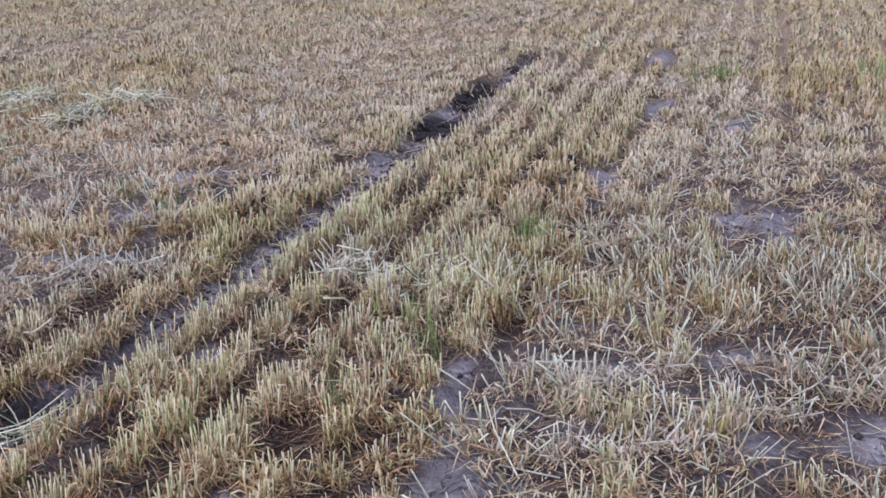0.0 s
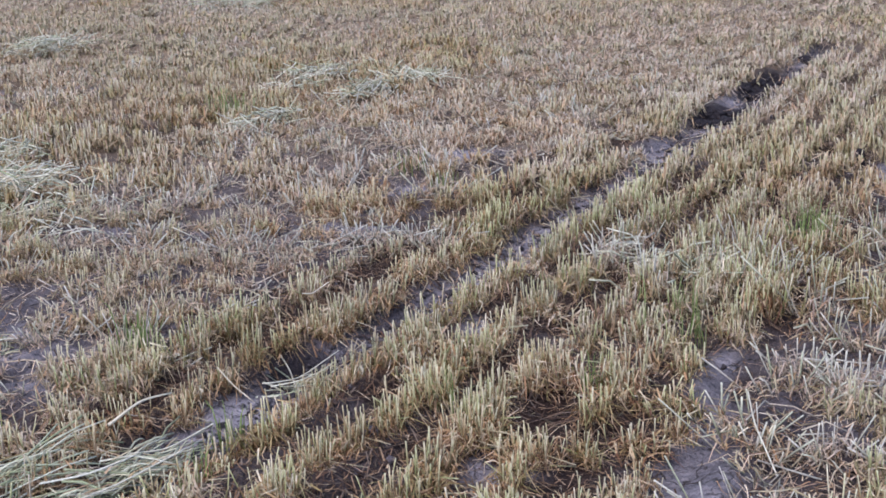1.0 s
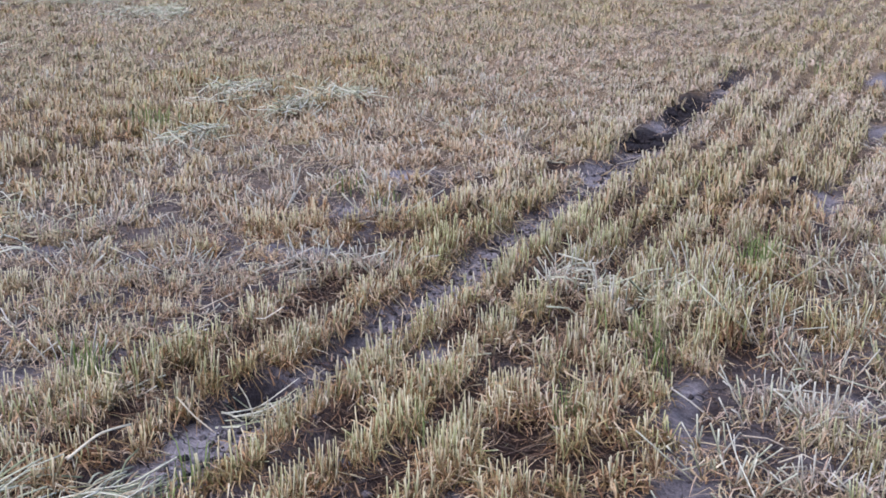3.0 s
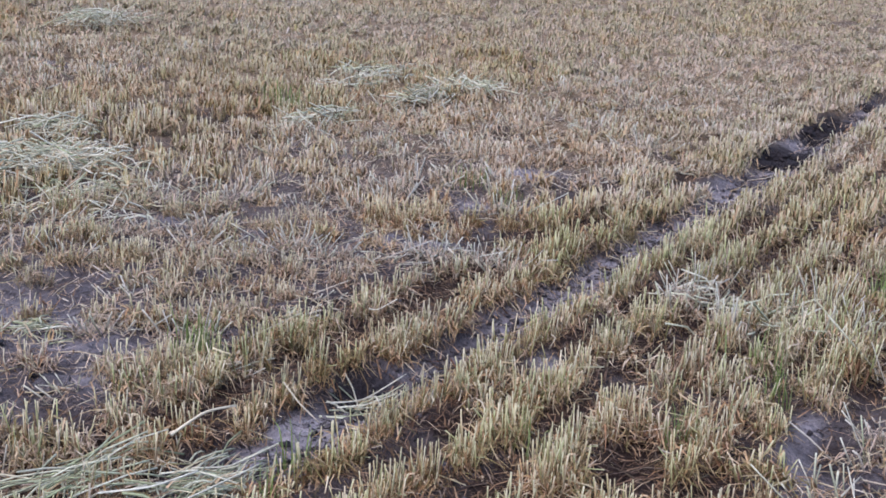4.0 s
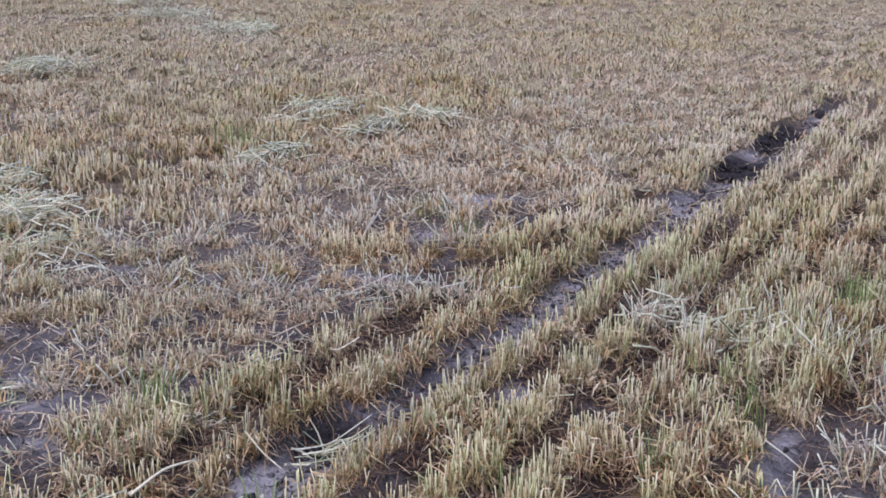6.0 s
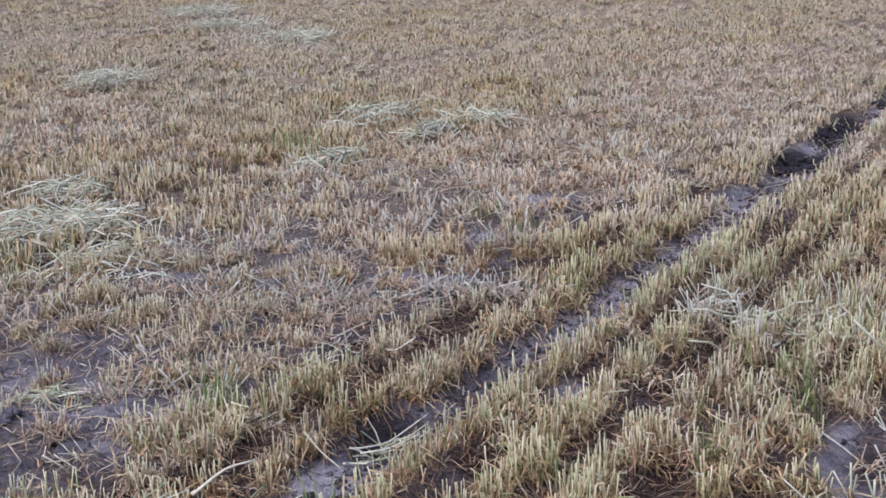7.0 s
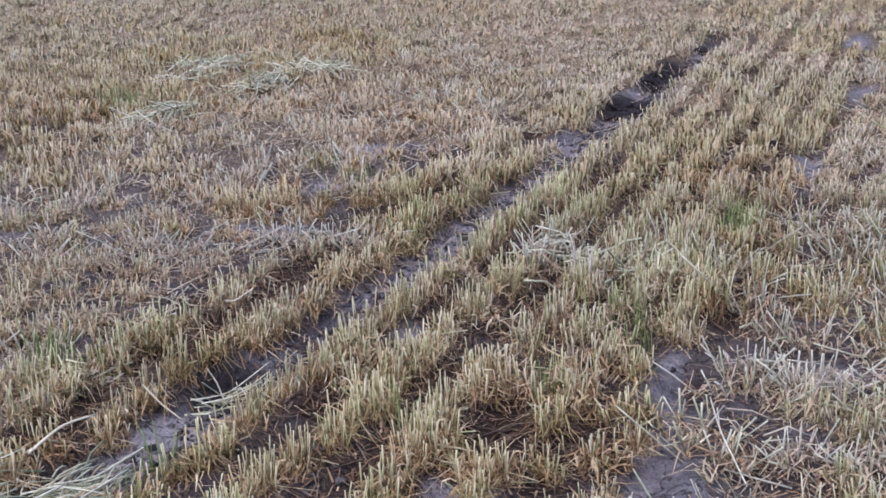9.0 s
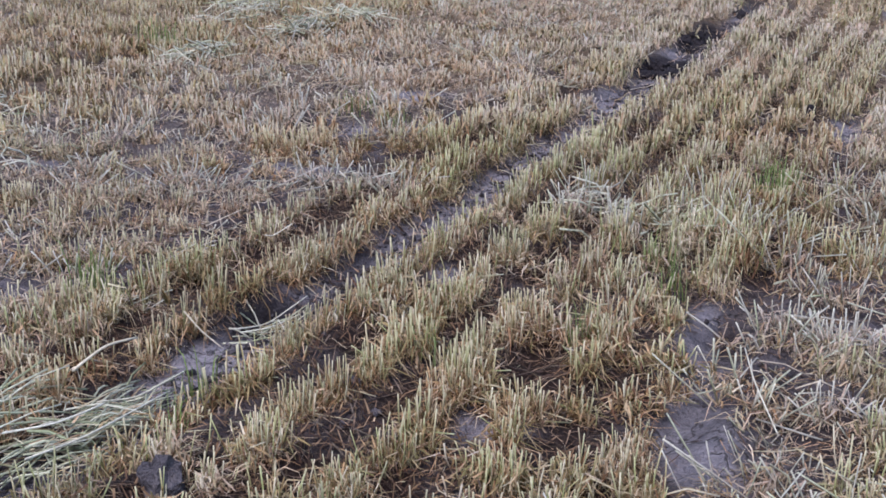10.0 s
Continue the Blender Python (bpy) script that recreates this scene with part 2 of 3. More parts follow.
class Bundle:
    """Straws and leaves gathered into one set of triangles."""

    def __init__(self):
        self.v, self.t, self.along, self.green, self.weathered, self.tone, self.m, self.n = [], [], [], [], [], [], [], 0

    def add(self, v, t, along, green, weathered, m, tone, count):
        if not count:
            return
        self.v.append(v), self.t.append(t + self.n), self.along.append(along), self.green.append(green), self.weathered.append(weathered)
        tone = TONES.random(count) if tone is None else np.broadcast_to(tone, count)
        self.tone.append(np.repeat(tone, len(v) // count))
        self.m.append(np.full(len(t), m))
        self.n += len(v)

    def tubes(self, lines, r0, r1, green, weathered, m=0, along=None, cap=True, tone=None):
        """Three-sided straws along polylines (count, points, 3)."""
        c, k, _ = lines.shape
        d = np.gradient(lines, axis=1)
        d /= np.linalg.norm(d, axis=2, keepdims=True) + 1e-9
        ref = np.where(np.abs(d[..., 2:]) > 0.8, np.array([1.0, 0, 0]), np.array([0, 0, 1.0]))
        a = np.cross(d, ref)
        a /= np.linalg.norm(a, axis=2, keepdims=True) + 1e-9
        b = np.cross(d, a)
        w = np.linspace(0, 1, k)[None, :, None]
        r = (np.reshape(r0, (-1, 1, 1)) * (1 - w) + np.reshape(r1, (-1, 1, 1)) * w)
        ring = [lines + r * (np.cos(q) * a + np.sin(q) * b) for q in (0.3, 2.394, 4.489)]
        v = np.stack(ring, 2).reshape(-1, 3)
        base = (np.arange(c)[:, None] * k + np.arange(k - 1)[None]).reshape(-1, 1) * 3
        quad = []
        for i in range(3):
            j = (i + 1) % 3
            quad += [[i, j, j + 3], [i, j + 3, i + 3]]
        t = (base[:, None] + np.array(quad)[None]).reshape(-1, 3)
        if cap:
            top = (np.arange(c)[:, None] * k + k - 1) * 3 + np.array([[0, 1, 2]])
            t = np.vstack([t, top])
        al = np.broadcast_to(np.linspace(0, 1, k)[None] if along is None else np.asarray(along), (c, k))
        per = k * 3
        self.add(v, t, np.repeat(al.reshape(-1), 3), np.repeat(np.broadcast_to(green, c), per), np.repeat(np.broadcast_to(weathered, c), per), m, tone, c)

    def strips(self, lines, width, green, weathered, m=1, along=None, face=None, tone=None):
        """Flat blades along polylines (count, points, 3), tapering to the tip."""
        c, k, _ = lines.shape
        d = np.gradient(lines, axis=1)
        side = np.cross(d, np.array([0, 0, 1.0])) if face is None else np.broadcast_to(face[:, None], lines.shape)
        side = side / (np.linalg.norm(side, axis=2, keepdims=True) + 1e-9)
        taper = np.linspace(1, 0.25, k)[None, :, None]
        off = side * taper * np.reshape(width, (-1, 1, 1)) * 0.5
        v = np.stack([lines - off, lines + off], 2).reshape(-1, 3)
        base = (np.arange(c)[:, None] * k + np.arange(k - 1)[None]).reshape(-1, 1) * 2
        t = (base[:, None] + np.array([[0, 1, 3], [0, 3, 2]])[None]).reshape(-1, 3)
        al = np.broadcast_to(np.linspace(1, 0.6, k)[None] if along is None else np.asarray(along), (c, k))
        self.add(v, t, np.repeat(al.reshape(-1), 2), np.repeat(np.broadcast_to(green, c), k * 2), np.repeat(np.broadcast_to(weathered, c), k * 2), m, tone, c)

    def arrays(self):
        return {"v": np.vstack(self.v), "t": np.vstack(self.t), "along": np.concatenate(self.along), "green": np.concatenate(self.green),
                "weathered": np.concatenate(self.weathered), "tone": np.concatenate(self.tone), "m": np.concatenate(self.m)}


def mesh_of(name, bundle, mats):
    a = bundle.arrays() if isinstance(bundle, Bundle) else bundle
    return mesh_from(name, a["v"], a["t"], mats, {k: a[k] for k in ("along", "green", "weathered", "tone")}, a["m"])


# ---- stubble tufts ----


def tuft(r, kind, detail, mood, leafy=1.0):
    """One tuft of cut straw: stout stalks and drooping dry leaves. kind: dry, greenish, splayed or lodged (lying over to one side). detail: 0 near to 2 far. mood: from rusty (0) to grey (1). leafy: share of the leaves kept."""
    stalks, leaves = Bundle(), Bundle()
    count = {"dry": 19, "greenish": 20, "splayed": 14, "lodged": 11}[kind]
    count = max(4, int(count * (1, 0.62, 0.42)[detail] * r.uniform(0.75, 1.25)))
    upright = kind in ("dry", "greenish")
    lean = 0.1 if upright else 0.24
    tall = {"dry": 0.098, "greenish": 0.112, "splayed": 0.12, "lodged": 0.05}[kind]
    foot = np.c_[r.normal(0, 0.033, (count, 1)), r.normal(0, 0.038, (count, 1)), np.zeros((count, 1))]
    if kind == "splayed":
        foot[:, :2] *= (1.35, 1.15)
    h = tall * np.where(r.random(count) < 0.32, r.uniform(0.4, 0.8, count), r.uniform(0.84, 1.12, count))
    tip = foot.copy()
    away = foot[:, :2] / 0.04
    tip[:, :2] += (away * lean * 0.9 + r.normal(0, lean, (count, 2))) * h[:, None]
    if kind == "splayed":
        tip[:, :2] += (np.array([0.25, 0.0]) * r.uniform(-0.5, 1.2, (count, 1)) + away * r.uniform(0.0, 0.5, (count, 1))) * h[:, None]
    if kind == "lodged":
        tip[:, :2] += np.array([0.09, 0.02]) * r.uniform(0.4, 1.4, (count, 1)) + r.normal(0, 0.03, (count, 2))
    tip[:, 2] += h
    foot[:, 2] -= 0.02
    mid = (foot + tip) / 2 + r.normal(0, 0.0035, (count, 3))
    bent = r.random(count) < (0.08 if upright else 0.2)
    fall = r.normal(0, 0.045, (count, 3))
    fall[:, 2] = -r.uniform(0.0, 0.04, count)
    tip[bent] = (mid + fall + (tip - mid) * 0.35)[bent]
    if kind == "dry":
        green = np.clip(r.normal((0.34, 0.2, 0.26)[detail], 0.26, count), 0, 0.85)
        grey = np.clip(r.normal(0.26, 0.22, count), 0, 0.8)
    elif kind == "greenish":
        green = np.clip(r.normal((0.55, 0.43, 0.52)[detail], 0.27, count), 0, 1)
        grey = np.clip(r.normal(0.15, 0.16, count), 0, 0.5)
    else:
        green = np.clip(r.normal(0.25, 0.26, count), 0, 0.9)
        grey = np.clip(r.normal(0.5, 0.3, count), 0, 1)
    rad = r.uniform(0.0015, 0.0026, count) * (1 if upright else 1.4)
    # far detail levels are greyer and paler, haze put into the straw colour
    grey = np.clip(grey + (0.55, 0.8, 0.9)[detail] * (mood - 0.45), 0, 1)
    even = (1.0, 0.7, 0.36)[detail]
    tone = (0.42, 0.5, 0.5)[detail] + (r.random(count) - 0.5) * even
    if detail == 2:
        q = r.uniform(0, np.pi, count)
        stalks.strips(np.stack([foot, tip], 1), rad * 4.6, green, grey, 0 if upright else 2, along=[0.0, 1.0], face=np.c_[np.cos(q), np.sin(q), q * 0], tone=tone)
    else:
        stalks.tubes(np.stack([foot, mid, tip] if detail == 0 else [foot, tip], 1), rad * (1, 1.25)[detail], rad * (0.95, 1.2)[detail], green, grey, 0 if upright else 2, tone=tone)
    # dry leaves: most arch out from the stalks and hang down, some stand, some lie round the foot
    n = int(count * ((8.0, 6.6, 3.2) if upright else (7.0, 6.0, 3.0))[detail] * leafy)
    q = r.uniform(0, 2 * np.pi, n)
    out = np.c_[np.cos(q), np.sin(q), q * 0]
    z = np.array([[0, 0, 1.0]])
    sort = r.random(n)[:, None]
    start = r.uniform(0.0, (0.42, 0.56, 0.42)[detail], n)[:, None] * tall * (sort < 0.9)
    up = np.where(sort < 0.6, r.uniform(0.08, 0.36, (n, 1)), np.where(sort < 0.9, r.uniform(0.25, 0.55, (n, 1)), 0.15)) * tall * (1 if upright else 0.8) * (1, 1.35, 1.5)[detail]
    reach = r.uniform(0.014, (0.078, 0.066, 0.06)[detail], n)[:, None] * (1 if upright else 1.25) * np.where(sort > 0.9, 1.4, 1.0)
    drop = np.where(sort < 0.6, r.uniform(0.45, 1.15, (n, 1)), np.where(sort < 0.9, 0.15, 0.9)) * (start + up)
    foot_of = r.integers(0, count, n)
    rise = np.clip(start / (h[foot_of][:, None] + 0.02), 0, 0.9)
    p0 = foot[foot_of] + (tip - foot)[foot_of] * rise
    p1 = p0 + out * reach * 0.35 + z * up + r.normal(0, 0.006, (n, 3))
    p2 = p0 + out * reach * 0.85 + z * (up * 0.85 - drop * 0.25) + r.normal(0, 0.009, (n, 3))
    p3 = p0 + out * reach * 1.2 + z * (up - drop) + r.normal(0, 0.01, (n, 3))
    line = np.stack(([p0, p1, p2, p3], [p0, p1, p3], [p0, p1, p3])[detail], 1)
    face = np.cross(out, z) + r.normal(0, (0.4, 0.25, 0.12)[detail], (n, 3))
    # leaves too: extra pale grey at far detail, as painted haze
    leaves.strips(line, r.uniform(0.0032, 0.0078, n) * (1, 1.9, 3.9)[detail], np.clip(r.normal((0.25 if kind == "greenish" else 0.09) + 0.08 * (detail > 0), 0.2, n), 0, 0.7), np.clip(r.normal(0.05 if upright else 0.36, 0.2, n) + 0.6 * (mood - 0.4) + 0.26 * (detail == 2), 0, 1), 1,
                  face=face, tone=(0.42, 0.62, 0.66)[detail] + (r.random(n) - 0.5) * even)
    return stalks.arrays(), leaves.arrays()


def joined(parts):
    n, out = 0, {k: [] for k in ("v", "t", "along", "green", "weathered", "tone", "m")}
    for p in parts:
        for k in out:
            out[k].append(p[k] + n if k == "t" else p[k])
        n += len(p["v"])
    return {k: np.concatenate(v) for k, v in out.items()}


KINDS = ("dry", "greenish", "splayed", "lodged")
VARIANTS = {(k, d): [tuft(np.random.default_rng(100 * i + 10 * d + KINDS.index(k)), k, d, i / (25, 19, 13)[d]) for i in range((26, 20, 14)[d])] for k in KINDS for d in range(3)}
SPARE = 3
VARIANTS.update({(k, SPARE): [tuft(np.random.default_rng(900 + 10 * i + KINDS.index(k)), k, 2, i / 5, 0.45) for i in range(6)] for k in KINDS})

# where each tuft stands
gx = np.arange(-34, 6.5, PITCH)
gy = np.arange(-9, 37, 0.142)
U, Y = np.meshgrid(gx - (gx[0] - RUT) % PITCH, gy, indexing="ij")
U, Y = U.ravel(), Y.ravel()
# odd tufts between the rows
strays = [(-2.25, -1.12, 1.9, 4.5, 38), (-3.3, -2.55, 1.9, 4.6, 30), (-3.4, -2.55, 4.6, 8.0, 30), (-2.25, -1.2, 4.5, 8.0, 36), (-1.0, 0.6, 2.2, 5.6, 60), (-4.2, -3.2, 2.4, 6.0, 40)]
for a, b, c, d, n in strays:
    U, Y = np.concatenate([U, rng.uniform(a, b, n)]), np.concatenate([Y, rng.uniform(c, d, n)])
loose = np.clip(np.where(U < -2.75, (-2.75 - U) / 1.0, np.where(U > -1.15, 1.0, 0.0)), 0.15, 0.8)
loose = np.where((U > -2.3) & (U < -1.1) & (Y < 4.4), 0.22, loose)
loose = np.where((U > -1.15) & (Y > 5.5), 0.32, loose)
loose = np.where((U > -1.15) & (Y > 8.5), 0.1, loose)
X = U - np.sign(U - RUT) * (0.042 * (np.abs(np.abs(U - RUT) - PITCH) < 0.05) + 0.025 * (np.abs(np.abs(U - RUT) - 2 * PITCH) < 0.05)) + rng.normal(0, 0.019, U.size) + rng.normal(0, 0.1, U.size) * loose
Y = Y + rng.normal(0, 0.036, U.size)
X = X - 0.13 * (np.abs(U - RUT + PITCH) < 0.05) * np.clip((Y - 7.6) / 0.3, 0, 1) * np.clip((11.0 - Y) / 0.3, 0, 1)
X = X + bend(X, Y)
S = X - bend(X, Y)
D = np.hypot(X + 0.4, Y - 0.2)
heading = np.degrees(np.arctan2(-(X + 0.4), Y - 0.2))
seen = (heading > -12) & (heading < 57) & (Y > 1.2)


def band(x, a, b, soft=0.15):
    return np.clip((x - a) / soft, 0, 1) * np.clip((b - x) / soft, 0, 1)


lane = np.where(Y < 9.5, band(S, -1.12, 9), band(S, -1.25, -0.2))
thin_left = band(S, -5.0, -2.72, 0.3) + band(S, -8.4, -7.3, 0.4) + band(S, -15.3, -14.4, 0.3)
density = 1.0 - 0.1 * np.clip(thin_left, 0, 1)
density -= 0.3 * np.clip(value_noise(X, Y, 0.55, 6) - 0.58, 0, 1) * 2 * (S < -2.6)
density = np.where(np.abs(S - RUT) < 0.12, np.where(Y < 12.6, np.where((Y > 3.5) & (Y < 6.6), 0.32, 0.1), 0.55), density)
density *= np.clip((value_noise(X, Y, 0.33, 15) - 0.13 + 0.24 * band(S, -3.0, -1.08)) * 4, np.where(lane > 0.5, 0.75, np.where(D > 7, 0.82, 0.55)), 1)
density *= 1 - np.clip(bare(X, Y) * 1.7 - 0.25, 0, 1)
for cx, cy, rx, ry, d in HOLLOWS[:2]:
    density = np.where(bell(S, Y, cx, cy, rx * 1.15, ry) > 0.2, 0, density)
density = np.where((S > np.where(Y > 7.8, -2.65, -2.55)) & (S < -2.36) & (Y > 6.7) & (Y < 10.6), 0, density)
density = np.where((np.abs(S + 0.13) < 0.09) & (Y > 9.5), 0, density)
density *= 1 - 0.1 * band(S, -1.1, 9) * (Y < 6)
density = np.where(seen, density * np.where(D > 25, 0.28, np.where(D > 18, 0.6, 1)), 0.2 * (D < 9))
density = np.where(D > 37, 0, density)
density = np.where((bare_strip(X, Y) > 0.5) | (np.hypot(X + 2.085, Y - 2.16) < 0.12), 0, density)
keep = (rng.random(X.size) < density) & (D > 0.75)
X, Y, S, D, lane, thin_left, seen = (a[keep] for a in (X, Y, S, D, lane, thin_left, seen))
Z = height(X, Y)
scale_z = (1.0 - 0.17 * np.clip(thin_left, 0, 1)) * (0.8 + 0.4 * value_noise(X, Y, 1.1, 8)) * np.where(S < -9, 0.95, 1)
scale_z *= rng.uniform(0.74, 1.24, X.size)
scale_z *= 1 - 0.12 * np.clip((D - 4) / 5, 0, 1)
scale_z *= 1 + 0.12 * band(S, -7.3, -5.3, 0.3)
scale_z *= 1 + 0.35 * bell(X, Y, -3.05, 5.4, 0.3, 0.35)
scale_z *= 1 - 0.2 * (lane > 0.5) * (Y > 5.4) + 0.2 * (S > -0.1) * (Y > 9.5)
spin = rng.normal(0, 0.3, X.size) + np.pi * rng.integers(0, 2, X.size)
wide = rng.uniform(0.75, 1.2, X.size) * (1 + 0.15 * np.clip((D - 5) / 6, 0, 1) + 0.15 * (D > 18) + 0.35 * (D > 25))
tone = value_noise(X, Y, 0.8, 9) + 0.35 * rng.random(X.size)
kind = np.where((lane > 0.5) & (rng.random(X.size) < 0.68), 2, np.where(tone > 0.7, 1, 0))
kind = np.where((lane > 0.5) & (Y > 5.4) & (rng.random(X.size) < 0.72), rng.random(X.size) < 0.3, kind)
kind = np.where((S > -0.1) & (Y > 9.5) & (rng.random(X.size) < 0.7), 1, kind)
lush = 0.7 * np.clip((Y - 12) / 3, 0, 1) * (S < -4) + band(S, -7.4, -5.2, 0.4) + band(S, -13.2, -8.8, 0.6) + band(S, -40, -15, 0.6)
lush = np.clip(lush, 0, 1)
kind = np.where(band(S, -2.3, -1.15, 0.1) * (Y < 5) * rng.random(X.size) > 0.5, 1, kind)
kind = np.where((rng.random(X.size) < 0.22 * lush), 1, kind)
olive = np.clip((value_noise(X, Y, 2.6, 31) - 0.5) * 4, 0, 1) * np.clip((D - 8) / 3, 0, 1)
kind = np.where(rng.random(X.size) < 0.5 * olive, 1, kind)
swath = np.exp(-(((X + 13.6 + (Y - 16.5) * 1.14) / 0.9) ** 2)) * np.clip((X + 19) / 2, 0, 1) * np.clip((-9.6 - X) / 1.0, 0, 1)
kind = np.where(rng.random(X.size) < 0.8 * swath, 2, kind)
kind = np.where((bell(X, Y, -2.95, 4.65, 0.3, 0.25) > 0.4) & (rng.random(X.size) < 0.65), 2, kind)
kind = np.where((bell(X, Y, -3.05, 5.4, 0.3, 0.35) > 0.4) & (rng.random(X.size) < 0.7), 1, kind)
kind = np.where((bell(X, Y, -1.65, 4.8, 0.5, 0.36) > 0.45) & (rng.random(X.size) < 0.42), 2, kind)
kind = np.where((S < -3.1) & (lush < 0.5) & (rng.random(X.size) < 0.1 + 0.14 * np.clip(thin_left, 0, 1)), 2, kind)
kind = np.where((((lane > 0.5) & ((Y < 9.5) | (S < -0.2))) | (thin_left > 0.4)) & (rng.random(X.size) < 0.09), 3, kind)
spin = np.where(kind > 1, rng.uniform(0, 2 * np.pi, X.size), spin)
soft_d = D + rng.normal(0, 1.4, X.size)
detail = np.where(~seen, 2, np.where(D < 6.0, 0, np.where(soft_d < 11.0, 1, 2)))
# mood also rises with distance D: a painted haze of paler, greyer straw
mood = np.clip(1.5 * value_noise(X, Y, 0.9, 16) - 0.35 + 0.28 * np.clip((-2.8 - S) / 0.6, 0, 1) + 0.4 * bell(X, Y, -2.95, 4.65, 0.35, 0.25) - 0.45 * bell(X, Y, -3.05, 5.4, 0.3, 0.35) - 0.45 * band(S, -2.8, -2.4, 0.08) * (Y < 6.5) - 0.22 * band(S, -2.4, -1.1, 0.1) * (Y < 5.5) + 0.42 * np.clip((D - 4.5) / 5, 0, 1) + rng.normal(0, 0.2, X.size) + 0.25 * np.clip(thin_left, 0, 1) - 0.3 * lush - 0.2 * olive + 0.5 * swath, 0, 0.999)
outer = np.clip((-3.9 - S) / 0.8, 0, 1)
fresh = 1 - (0.38 - 0.26 * outer) * np.clip((-2.7 - S) / 0.4, 0, 1) * np.clip((10 - Y) / 3, 0, 1) * (1 - 0.7 * lush)
bleached = 0.16 * (lane > 0.5) - 0.1 * outer * (Y < 10) + 0.12 * band(S, -3.6, 0, 0.4) * np.clip((Y - 5.5) / 1.5, 0, 1)
# distance haze put into the tone: lighter with D, darker close by
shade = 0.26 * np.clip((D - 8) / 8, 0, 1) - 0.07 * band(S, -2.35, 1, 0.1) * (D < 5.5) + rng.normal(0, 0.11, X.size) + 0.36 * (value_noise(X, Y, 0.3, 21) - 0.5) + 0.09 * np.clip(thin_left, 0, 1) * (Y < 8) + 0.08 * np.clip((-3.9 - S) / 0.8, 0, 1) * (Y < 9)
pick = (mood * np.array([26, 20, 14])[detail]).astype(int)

# the same rows run on behind and beside the path
r4 = np.random.default_rng(44)
ax, ay = np.meshgrid(RUT + PITCH * np.arange(-26, 37), np.arange(-7.5, 8.0, 0.16), indexing="ij")
ax, ay = ax.ravel() + r4.normal(0, 0.035, ax.size), ay.ravel() + r4.normal(0, 0.04, ax.size)
turned = np.degrees(np.arctan2(-(ax + 0.4), ay - 0.2))
reach = np.hypot(ax + 0.4, ay - 0.2)
spare = ~((turned > -12) & (turned < 57) & (ay > 1.2)) & (reach > 0.75) & (reach < 8.2 + r4.normal(0, 0.5, ax.size)) & (np.abs(ax - RUT) > 0.13)
spare &= r4.random(ax.size) < np.clip(value_noise(ax, ay, 0.5, 6) * 1.6 + 0.1, 0.35, 0.95) * (1 - 0.6 * bare(ax, ay))
ax, ay = ax[spare], ay[spare]
n = ax.size
in_grey = (ax > -1.15) & (r4.random(n) < 0.55) | (r4.random(n) < 0.15)
X, Y, Z = np.concatenate([X, ax]), np.concatenate([Y, ay]), np.concatenate([Z, height(ax, ay)])
seen = np.concatenate([seen, np.zeros(n, bool)])
kind = np.concatenate([kind, np.where(in_grey, 2, r4.random(n) < 0.3)])
detail = np.concatenate([detail, np.full(n, SPARE)])
spin = np.concatenate([spin, r4.uniform(0, 2 * np.pi, n)])
wide = np.concatenate([wide, r4.uniform(0.85, 1.3, n)])
scale_z = np.concatenate([scale_z, r4.uniform(0.7, 1.15, n)])
shade = np.concatenate([shade, r4.normal(0, 0.1, n)])
fresh = np.concatenate([fresh, np.ones(n)])
bleached = np.concatenate([bleached, 0.12 * in_grey])
pick = np.concatenate([pick, r4.integers(0, 6, n)])


def spread_tufts(mask):
    """All tufts of the mask as one set of triangles."""
    parts = []
    for (k, d), shapes in VARIANTS.items():
        for i, shape in enumerate(shapes):
            who = np.nonzero(mask & (kind == KINDS.index(k)) & (detail == d) & (pick % len(shapes) == i))[0]
            if not len(who):
                continue
            one = joined(shape)
            c, s = np.cos(spin[who])[:, None], np.sin(spin[who])[:, None]
            vx, vy, vz = one["v"].T
            w = wide[who][:, None]
            v = np.stack([(vx * c - vy * s) * w + X[who][:, None], (vx * s + vy * c) * w + Y[who][:, None], vz * scale_z[who][:, None] + Z[who][:, None]], 2)
            n = len(vx)
            t = (one["t"][None] + (np.arange(len(who)) * n)[:, None, None]).reshape(-1, 3)
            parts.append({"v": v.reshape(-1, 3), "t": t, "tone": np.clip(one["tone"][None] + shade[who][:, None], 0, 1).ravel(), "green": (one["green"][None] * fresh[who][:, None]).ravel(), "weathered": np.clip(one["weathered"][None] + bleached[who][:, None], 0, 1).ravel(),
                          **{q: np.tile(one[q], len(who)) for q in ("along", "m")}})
    return joined(parts)


# the tufts along the near end of the rut and the bare strip are things of their own
near = np.nonzero(seen & (X > -3.05) & (X < -0.2) & (Y > 2.1) & (Y < 4.9))[0]
near = near[np.argsort(Y[near])][:270]
single = np.zeros(X.size, bool)
single[near] = True
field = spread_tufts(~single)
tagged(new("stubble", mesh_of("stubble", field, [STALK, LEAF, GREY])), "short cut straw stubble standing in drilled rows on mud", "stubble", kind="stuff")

# ---- ground ----


def graded(a, b, step, lo, hi, growth):
    mid = list(np.arange(a, b, step))
    up, s = [b], step
    while up[-1] < hi:
        s *= growth
        up.append(up[-1] + s)
    down, s = [], step
    x = a
    while x > lo:
        s *= growth
        x -= s
        down.append(x)
    return np.array(down[::-1] + mid + up)


